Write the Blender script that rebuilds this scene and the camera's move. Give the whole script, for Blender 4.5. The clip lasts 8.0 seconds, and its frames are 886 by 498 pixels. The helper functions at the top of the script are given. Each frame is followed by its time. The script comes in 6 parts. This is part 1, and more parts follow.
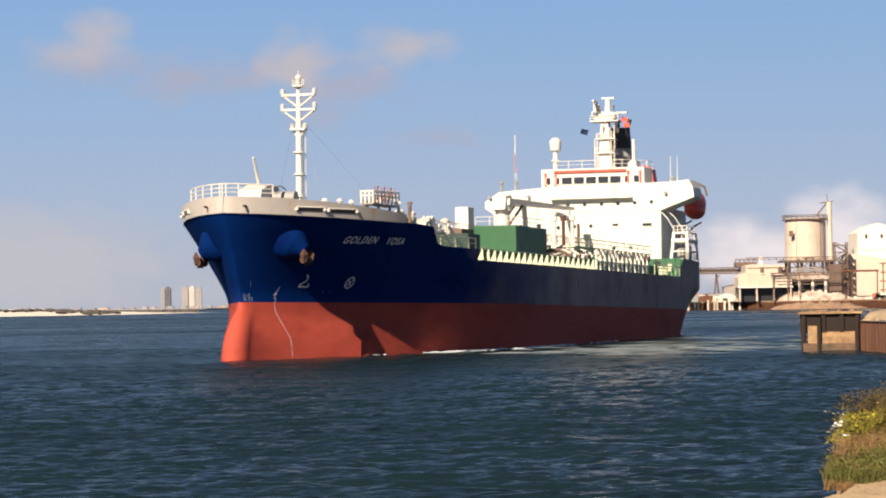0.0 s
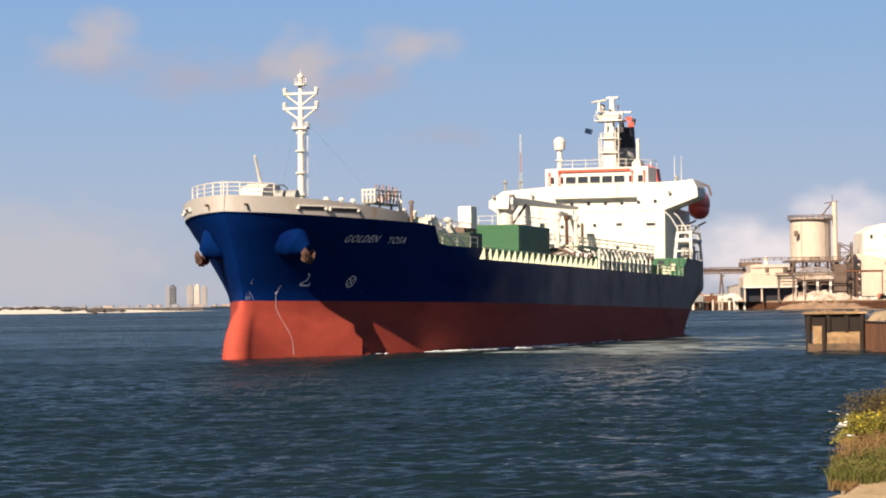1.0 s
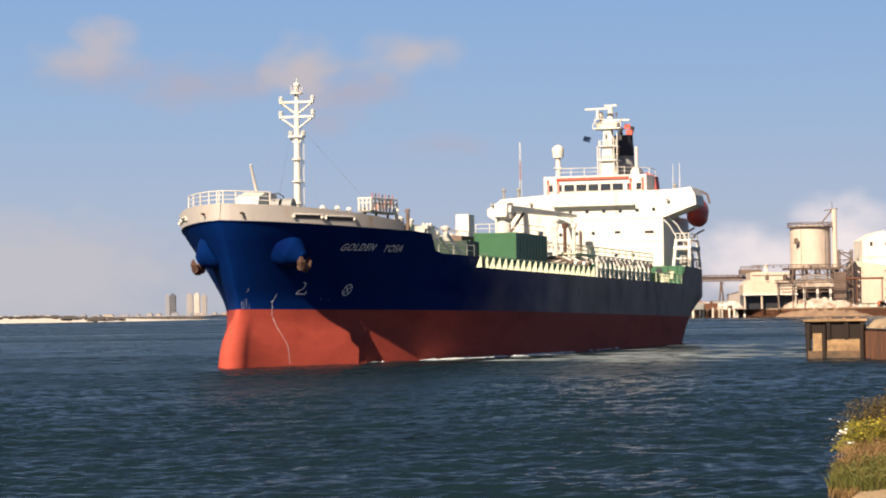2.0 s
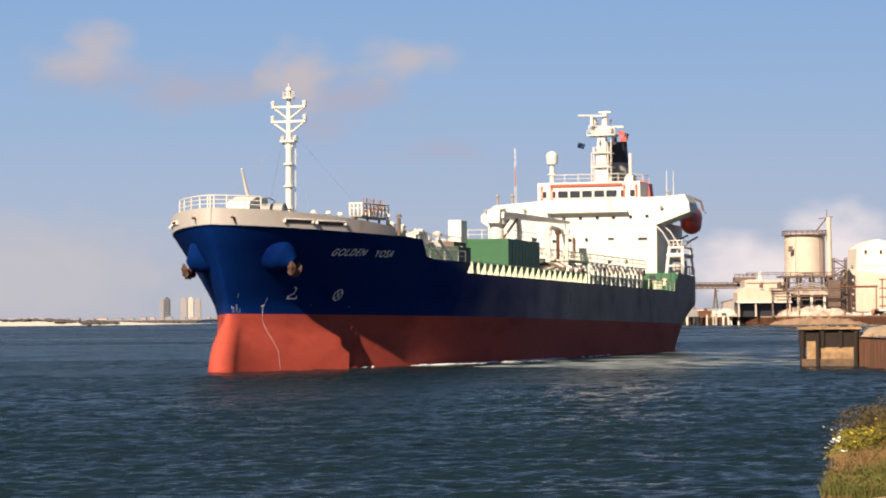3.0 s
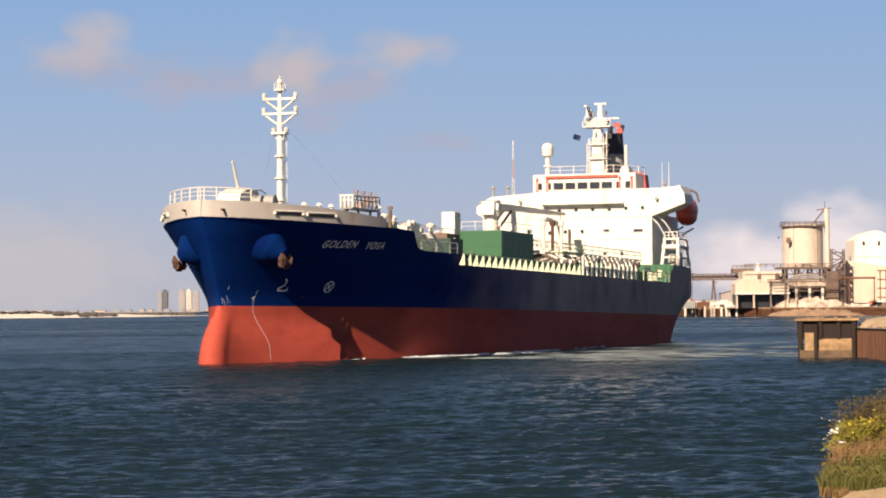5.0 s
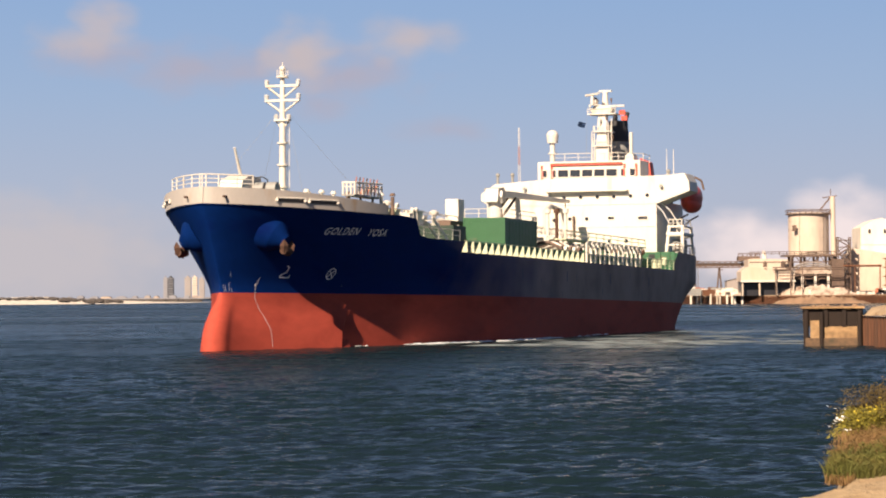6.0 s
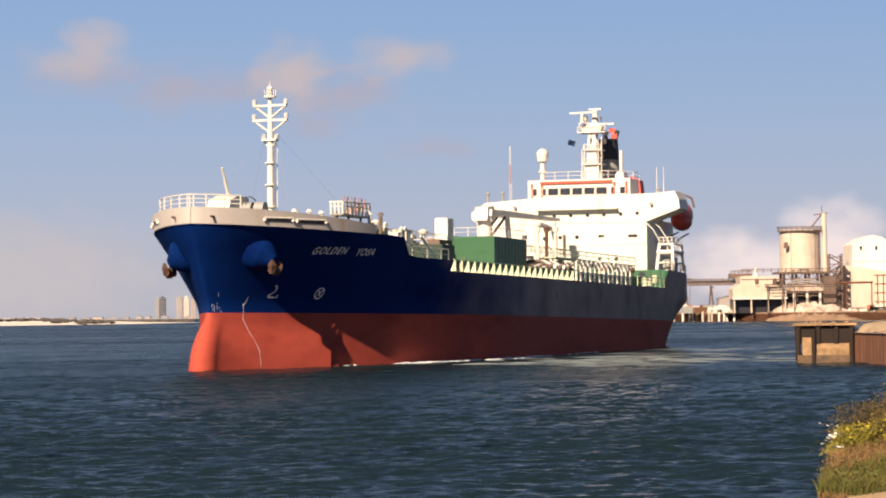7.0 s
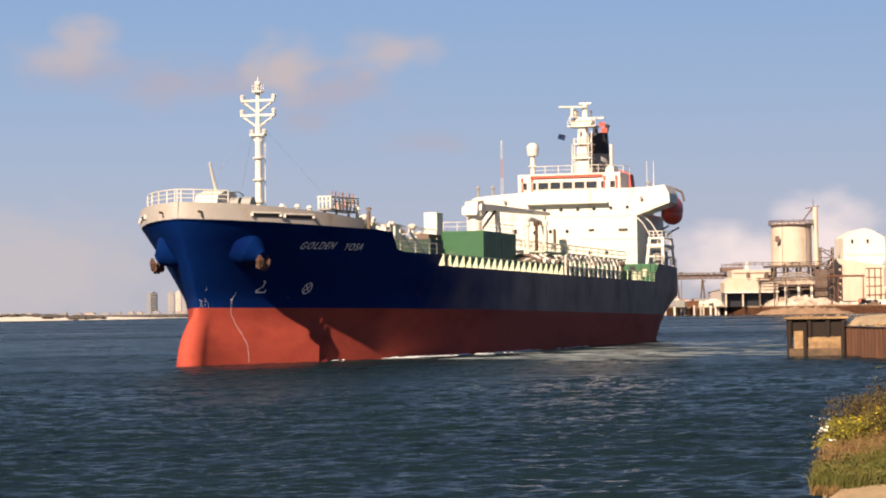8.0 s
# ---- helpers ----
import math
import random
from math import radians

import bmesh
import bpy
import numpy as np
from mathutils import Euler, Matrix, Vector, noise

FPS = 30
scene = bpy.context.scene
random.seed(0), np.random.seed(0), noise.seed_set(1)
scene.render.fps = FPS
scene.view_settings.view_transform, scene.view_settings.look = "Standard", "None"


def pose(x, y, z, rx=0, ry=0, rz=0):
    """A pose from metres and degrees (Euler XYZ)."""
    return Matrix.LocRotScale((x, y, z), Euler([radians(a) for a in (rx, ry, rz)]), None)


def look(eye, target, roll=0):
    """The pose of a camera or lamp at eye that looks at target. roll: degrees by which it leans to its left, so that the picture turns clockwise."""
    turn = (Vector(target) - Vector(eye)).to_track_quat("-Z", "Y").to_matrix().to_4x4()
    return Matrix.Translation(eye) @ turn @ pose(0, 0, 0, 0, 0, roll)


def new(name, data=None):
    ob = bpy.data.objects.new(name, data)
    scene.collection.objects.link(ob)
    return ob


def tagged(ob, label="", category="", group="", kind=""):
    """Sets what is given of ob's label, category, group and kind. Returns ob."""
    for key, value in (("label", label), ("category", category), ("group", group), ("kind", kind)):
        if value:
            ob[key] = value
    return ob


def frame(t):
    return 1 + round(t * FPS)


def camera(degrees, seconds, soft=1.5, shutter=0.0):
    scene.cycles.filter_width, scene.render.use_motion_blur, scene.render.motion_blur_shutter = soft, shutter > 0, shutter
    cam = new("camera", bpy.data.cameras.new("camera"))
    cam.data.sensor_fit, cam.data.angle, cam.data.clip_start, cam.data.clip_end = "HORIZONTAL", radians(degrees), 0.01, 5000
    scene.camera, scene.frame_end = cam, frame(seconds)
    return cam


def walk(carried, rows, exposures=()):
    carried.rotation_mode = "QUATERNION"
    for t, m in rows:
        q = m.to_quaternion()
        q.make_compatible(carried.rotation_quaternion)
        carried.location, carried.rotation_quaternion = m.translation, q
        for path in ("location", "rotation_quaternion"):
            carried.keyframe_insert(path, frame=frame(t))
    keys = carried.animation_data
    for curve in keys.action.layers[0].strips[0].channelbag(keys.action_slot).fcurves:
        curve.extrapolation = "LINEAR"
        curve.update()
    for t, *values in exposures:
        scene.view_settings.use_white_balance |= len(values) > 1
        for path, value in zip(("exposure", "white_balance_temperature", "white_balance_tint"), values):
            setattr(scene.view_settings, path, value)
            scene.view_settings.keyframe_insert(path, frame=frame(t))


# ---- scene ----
CAMROWS = [
    (0.0, -0.002, 1.157, -0.940), (0.5, -0.044, 1.070, -0.965), (1.0, 0.106, 1.137, -0.767), (1.5, 0.119, 1.254, -0.990),
    (3.0, -0.020, 1.434, -0.520), (3.5, -0.151, 1.588, -0.540), (4.0, -0.189, 1.664, -0.465), (4.5, -0.128, 1.501, -0.600),
    (6.0, 0.065, 0.977, -0.480), (6.5, -0.229, 1.299, -0.495), (7.0, -0.119, 1.384, -0.770), (7.5, -0.168, 1.293, -0.815),
    (8.0, -0.300, 1.262, -0.930)]
EYE = 4.2                      # height of the camera over the water
cam = camera(19.0, 8.0, soft=2.0)
walk(cam, [(t, pose(0, 0, EYE, 0, 0, yaw) @ pose(0, 0, 0, 90 + pitch) @ pose(0, 0, 0, 0, 0, roll))
           for t, yaw, pitch, roll in CAMROWS],
     [(0.0, 0.95, 6500, 10), (1.5, 0.95, 6560, 10.5), (3.0, 0.95, 6640, 11.5), (4.5, 0.95, 6700, 12), (6.0, 0.95, 6950, 15), (8.0, 0.95, 7000, 15.5)])

# ---- light ----
SUN_AZ, SUN_EL = (-0.440, -0.898), 33.5      # horizontal way to the sun, its height in degrees


def ramp(nt, fac, stops):
    node = nt.nodes.new("ShaderNodeValToRGB")
    while len(node.color_ramp.elements) < len(stops):
        node.color_ramp.elements.new(0.5)
    for el, (at, col) in zip(node.color_ramp.elements, stops):
        el.position, el.color = at, (*col, 1) if len(col) == 3 else col
    nt.links.new(fac, node.inputs[0])
    return node.outputs[0]


def math_node(nt, op, a, b=None, c=None):
    node = nt.nodes.new("ShaderNodeMath")
    node.operation = op
    for i, v in enumerate((a, b, c)):
        if v is None:
            continue
        if isinstance(v, (int, float)):
            node.inputs[i].default_value = v
        else:
            nt.links.new(v, node.inputs[i])
    return node.outputs[0]


def mix_col(nt, fac, a, b, blend="MIX"):
    node = nt.nodes.new("ShaderNodeMix")
    node.data_type, node.blend_type = "RGBA", blend
    for sock, v in ((node.inputs[0], fac), (node.inputs[6], a), (node.inputs[7], b)):
        if isinstance(v, (int, float)):
            sock.default_value = v
        elif isinstance(v, tuple):
            sock.default_value = (*v, 1)
        else:
            nt.links.new(v, sock)
    return node.outputs[2]


def make_world():
    world = bpy.data.worlds.new("sky")
    scene.world = world
    world.use_nodes = True
    nt = world.node_tree
    sky = nt.nodes.new("ShaderNodeTexSky")
    sky.sky_type, sky.sun_disc = "NISHITA", False
    sky.sun_elevation, sky.sun_rotation = radians(SUN_EL), math.atan2(SUN_AZ[0], SUN_AZ[1])
    sky.air_density, sky.dust_density, sky.ozone_density = 1.0, 1.0, 1.5
    # soft clouds, as masks over the direction: azimuth and height in degrees
    tc = nt.nodes.new("ShaderNodeTexCoord")
    sep = nt.nodes.new("ShaderNodeSeparateXYZ")
    nt.links.new(tc.outputs["Generated"], sep.inputs[0])
    az = math_node(nt, "MULTIPLY", math_node(nt, "ARCTAN2", sep.outputs[0], sep.outputs[1]), 57.2958)
    el = math_node(nt, "MULTIPLY", math_node(nt, "ARCSINE", sep.outputs[2]), 57.2958)
    comb = nt.nodes.new("ShaderNodeCombineXYZ")
    nt.links.new(az, comb.inputs[0])
    nt.links.new(math_node(nt, "MULTIPLY", el, 1.5), comb.inputs[1])

    def fleece(scale, detail, rough):
        n = nt.nodes.new("ShaderNodeTexNoise")
        n.inputs["Scale"].default_value, n.inputs["Detail"].default_value = scale, detail
        n.inputs["Roughness"].default_value = rough
        nt.links.new(comb.outputs[0], n.inputs["Vector"])
        return math_node(nt, "SUBTRACT", n.outputs[0], 0.5)

    billow, wisp = fleece(1.1, 3.0, 0.4), fleece(0.5, 4.0, 0.5)

    def blob(a, e, ra, re, soft=1.0, wave=1.5):
        da = math_node(nt, "DIVIDE", math_node(nt, "SUBTRACT", az, a), ra)
        de = math_node(nt, "DIVIDE", math_node(nt, "SUBTRACT", el, e), re)
        d = math_node(nt, "SQRT", math_node(nt, "ADD", math_node(nt, "MULTIPLY", da, da), math_node(nt, "MULTIPLY", de, de)))
        v = math_node(nt, "SUBTRACT", math_node(nt, "MULTIPLY_ADD", billow, wave, 1.0), d)
        m = nt.nodes.new("ShaderNodeMapRange")
        m.interpolation_type = "SMOOTHSTEP"
        m.inputs["From Min"].default_value, m.inputs["From Max"].default_value = -0.25, 0.25 + soft
        nt.links.new(v, m.inputs["Value"])
        return m.outputs[0]

    def over(items):
        out = items[0]
        for it in items[1:]:
            out = math_node(nt, "MAXIMUM", out, it)
        return out

    def thin(mask, amount):
        return math_node(nt, "MULTIPLY", mask, math_node(nt, "MULTIPLY_ADD", wisp, 0.9, amount))

    puffs = over([blob(-7.35, 5.72, 0.85, 0.62, 0.55), blob(-7.8, 5.5, 1.1, 0.5, 0.9), blob(-3.1, 5.25, 0.85, 0.78, 0.6),
                  blob(-0.75, 5.5, 1.25, 0.5, 0.9)])
    veil = over([blob(-5.2, 4.9, 2.1, 0.6, 0.9), blob(-2.1, 4.75, 1.7, 0.65, 0.9), blob(-7.3, 5.2, 1.6, 0.5, 0.9),
                 blob(-0.1, 3.55, 1.1, 0.32, 1.4), blob(-2.7, 4.1, 0.8, 0.4, 1.3)])
    low = over([blob(-9.4, 0.9, 4.2, 1.35, 0.45, 0.8), blob(-3, 0.3, 6, 1.2, 1.3), blob(3, 0.2, 7, 1.0, 1.4), blob(-24, 1.0, 8, 1.5), blob(26, 1.2, 8, 1.6)])
    heap = over([blob(6.7, 0.95, 1.9, 0.85, 0.7, 1.1), blob(8.55, 1.35, 1.25, 0.98, 0.55, 1.0), blob(10.6, 0.9, 1.9, 0.95, 0.7)])
    grad = nt.nodes.new("ShaderNodeMapRange")
    grad.inputs["From Min"].default_value, grad.inputs["From Max"].default_value = -0.5, 59.5
    nt.links.new(el, grad.inputs["Value"])
    air = ramp(nt, grad.outputs[0], [(0.0, (4.0, 4.25, 4.95)), (0.042, (3.75, 4.5, 5.85)), (0.08, (2.95, 4.25, 6.25)), (0.125, (2.25, 3.8, 6.35)), (0.2, (1.1, 1.85, 3.3)), (0.4, (0.56, 0.98, 1.95)), (1.0, (0.22, 0.46, 1.1))])
    clear = nt.nodes.new("ShaderNodeMapRange")
    clear.inputs["From Min"].default_value, clear.inputs["From Max"].default_value = 80.0, 50.0
    nt.links.new(el, clear.inputs["Value"])
    col = mix_col(nt, clear.outputs[0], sky.outputs[0], air)
    col = mix_col(nt, thin(veil, 0.75), col, (4.1, 3.85, 4.6))
    col = mix_col(nt, thin(puffs, 0.86), col, (4.9, 4.55, 4.9))
    col = mix_col(nt, math_node(nt, "MULTIPLY", low, 0.85), col, (4.95, 4.85, 5.25))
    col = mix_col(nt, math_node(nt, "MULTIPLY", heap, 0.92), col, (8.2, 7.4, 7.5))
    bg = nt.nodes["Background"]
    nt.links.new(col, bg.inputs[0])
    bg.inputs[1].default_value = 0.057


make_world()
sun = new("sun", bpy.data.lights.new("sun", "SUN"))
sun.data.energy, sun.data.angle, sun.data.color = 5.0, radians(0.55), (1.0, 0.84, 0.65)
ce = math.cos(radians(SUN_EL))
sun.matrix_world = look((SUN_AZ[0] * ce * 100, SUN_AZ[1] * ce * 100, math.sin(radians(SUN_EL)) * 100), (0, 0, 0))


# ---- materials ----
def material(name, base, rough=0.6, metal=0.0, vary=0.12, scale=1.0, second=None, stain=0.0, bump=0.0, bump_scale=None,
             coat=0.0, stretch=(1, 1, 1), spec=0.5):
    """Paint, stone and the like: base colour with broad and fine variation, stains towards a second colour, fine relief."""
    m = bpy.data.materials.new(name)
    m.use_nodes = True
    nt = m.node_tree
    b = nt.nodes["Principled BSDF"]
    tc = nt.nodes.new("ShaderNodeTexCoord")
    mp = nt.nodes.new("ShaderNodeMapping")
    mp.inputs["Scale"].default_value = stretch
    nt.links.new(tc.outputs["Object"], mp.inputs[0])

    def noise_at(sc, det=4.0):
        n = nt.nodes.new("ShaderNodeTexNoise")
        n.inputs["Scale"].default_value, n.inputs["Detail"].default_value = sc, det
        nt.links.new(mp.outputs[0], n.inputs["Vector"])
        return n.outputs[0]

    big, fine = noise_at(0.35 * scale), noise_at(3.5 * scale, 6)
    lo = tuple(max(0, c * (1 - vary)) for c in base)
    hi = tuple(min(1, c * (1 + vary)) for c in base)
    col = ramp(nt, big, [(0.3, lo), (0.7, hi)])
    col = mix_col(nt, 0.5, col, ramp(nt, fine, [(0.35, lo), (0.65, hi)]))
    if second:
        patch = ramp(nt, noise_at(0.9 * scale, 8), [(0.62 - 0.35 * stain, (0, 0, 0)), (0.8 - 0.2 * stain, (1, 1, 1))])
        col = mix_col(nt, patch, col, second)
    nt.links.new(col, b.inputs["Base Color"])
    nt.links.new(math_node(nt, "MULTIPLY_ADD", fine, 0.25, rough - 0.12), b.inputs["Roughness"])
    b.inputs["Metallic"].default_value, b.inputs["Coat Weight"].default_value = metal, coat
    b.inputs["Specular IOR Level"].default_value = spec
    if bump:
        bp = nt.nodes.new("ShaderNodeBump")
        bp.inputs["Strength"].default_value, bp.inputs["Distance"].default_value = bump, 0.05
        nt.links.new(noise_at(bump_scale or 6 * scale, 6), bp.inputs["Height"])
        nt.links.new(bp.outputs[0], b.inputs["Normal"])
    return m


def water_material():
    m = bpy.data.materials.new("sea_water")
    m.use_nodes = True
    nt = m.node_tree
    b = nt.nodes["Principled BSDF"]
    tc = nt.nodes.new("ShaderNodeTexCoord")

    def noise_at(sc, stretch, det=4.0, out=0):
        mp = nt.nodes.new("ShaderNodeMapping")
        mp.inputs["Scale"].default_value = stretch
        mp.inputs["Rotation"].default_value = (0, 0, 0.25)
        nt.links.new(tc.outputs["Object"], mp.inputs[0])
        n = nt.nodes.new("ShaderNodeTexNoise")
        n.inputs["Scale"].default_value, n.inputs["Detail"].default_value = sc, det
        nt.links.new(mp.outputs[0], n.inputs["Vector"])
        return n.outputs[out]

    broad = noise_at(0.02, (0.6, 1, 1), 3)
    nt.links.new(ramp(nt, broad, [(0.35, (0.0062, 0.0145, 0.018)), (0.65, (0.0072, 0.0165, 0.0225))]), b.inputs["Base Color"])
    b.inputs["IOR"].default_value, b.inputs["Specular IOR Level"].default_value = 1.33, 0.115
    nt.links.new(ramp(nt, noise_at(0.013, (0.35, 1.2, 1), 5), [(0.38, (0.2, 0.2, 0.2)), (0.64, (0.33, 0.33, 0.33))]), b.inputs["Roughness"])
    # ripples: small slopes of three sizes added to the waves' own, livelier where gusts touch the water
    geo = nt.nodes.new("ShaderNodeNewGeometry")
    total = geo.outputs["Normal"]
    gust = ramp(nt, noise_at(0.03, (0.22, 1.0, 1), 4), [(0.38, (0.6, 0.6, 0.6)), (0.6, (1.25, 1.25, 1.25))])
    sep = nt.nodes.new("ShaderNodeSeparateXYZ")
    nt.links.new(tc.outputs["Object"], sep.inputs[0])
    wx = math_node(nt, "DIVIDE", math_node(nt, "SUBTRACT", sep.outputs[0], 22), 24)
    wy = math_node(nt, "DIVIDE", math_node(nt, "SUBTRACT", sep.outputs[1], 250), 75)
    reach = math_node(nt, "SQRT", math_node(nt, "ADD", math_node(nt, "MULTIPLY", wx, wx), math_node(nt, "MULTIPLY", wy, wy)))
    streak = math_node(nt, "MULTIPLY_ADD", noise_at(0.12, (0.7, 1.0, 1), 5), 2.6, -0.55)
    calm = math_node(nt, "SUBTRACT", streak, reach)
    wash = ramp(nt, calm, [(0.0, (0, 0, 0)), (0.4, (1, 1, 1))])
    gust = mix_col(nt, wash, gust, (0.4, 0.4, 0.4))
    for sc, stretch, amount in ((6.0, (0.35, 1.0, 1), (0.8, 2.3, 0)), (1.6, (0.24, 1.5, 1), (0.6, 2.2, 0)), (0.3, (0.55, 1.8, 1), (0.2, 0.6, 0))):
        tilt = nt.nodes.new("ShaderNodeVectorMath")
        tilt.operation = "MULTIPLY_ADD"
        nt.links.new(noise_at(sc, stretch, 4, 1), tilt.inputs[0])
        tilt.inputs[1].default_value = amount
        tilt.inputs[2].default_value = tuple(-0.5 * v for v in amount)
        blown = nt.nodes.new("ShaderNodeVectorMath")
        blown.operation = "MULTIPLY"
        nt.links.new(tilt.outputs[0], blown.inputs[0])
        nt.links.new(gust, blown.inputs[1])
        add = nt.nodes.new("ShaderNodeVectorMath")
        nt.links.new(total, add.inputs[0])
        nt.links.new(blown.outputs[0], add.inputs[1])
        total = add.outputs[0]
    unit = nt.nodes.new("ShaderNodeVectorMath")
    unit.operation = "NORMALIZE"
    nt.links.new(total, unit.inputs[0])
    nt.links.new(unit.outputs[0], b.inputs["Normal"])
    return m


def hull_blue():
    """Deep blue paint, greyed along the cargo tanks by wear and by sky sheen put into the colour."""
    m = material("hull_blue_paint", (0.0015, 0.018, 0.108), 0.55, vary=0.15, scale=0.4, second=(0.00146, 0.00876, 0.0803), stain=0.15, stretch=(0.4, 1, 1), spec=0.04)
    nt = m.node_tree
    b = nt.nodes["Principled BSDF"]
    old = b.inputs["Base Color"].links[0].from_socket
    tc = nt.nodes.new("ShaderNodeTexCoord")
    sep = nt.nodes.new("ShaderNodeSeparateXYZ")
    nt.links.new(tc.outputs["Object"], sep.inputs[0])
    n = nt.nodes.new("ShaderNodeTexNoise")
    n.inputs["Scale"].default_value, n.inputs["Detail"].default_value = 0.12, 6
    nt.links.new(tc.outputs["Object"], n.inputs["Vector"])
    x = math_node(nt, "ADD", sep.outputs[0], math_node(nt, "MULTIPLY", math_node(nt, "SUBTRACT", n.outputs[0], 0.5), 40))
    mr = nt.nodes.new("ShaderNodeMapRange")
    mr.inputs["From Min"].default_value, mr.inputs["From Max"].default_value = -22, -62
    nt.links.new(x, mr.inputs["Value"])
    mp = nt.nodes.new("ShaderNodeMapping")
    mp.inputs["Scale"].default_value = (0.22, 0.22, 0.2)
    nt.links.new(tc.outputs["Object"], mp.inputs[0])
    worn = nt.nodes.new("ShaderNodeTexNoise")
    worn.inputs["Scale"].default_value, worn.inputs["Detail"].default_value = 1.0, 7
    nt.links.new(mp.outputs[0], worn.inputs["Vector"])
    # these greys hold reflected sky as well as worn paint
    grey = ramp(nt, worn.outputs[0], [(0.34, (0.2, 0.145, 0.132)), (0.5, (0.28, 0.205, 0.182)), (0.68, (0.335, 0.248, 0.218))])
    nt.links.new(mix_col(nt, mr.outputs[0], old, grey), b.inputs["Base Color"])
    return m


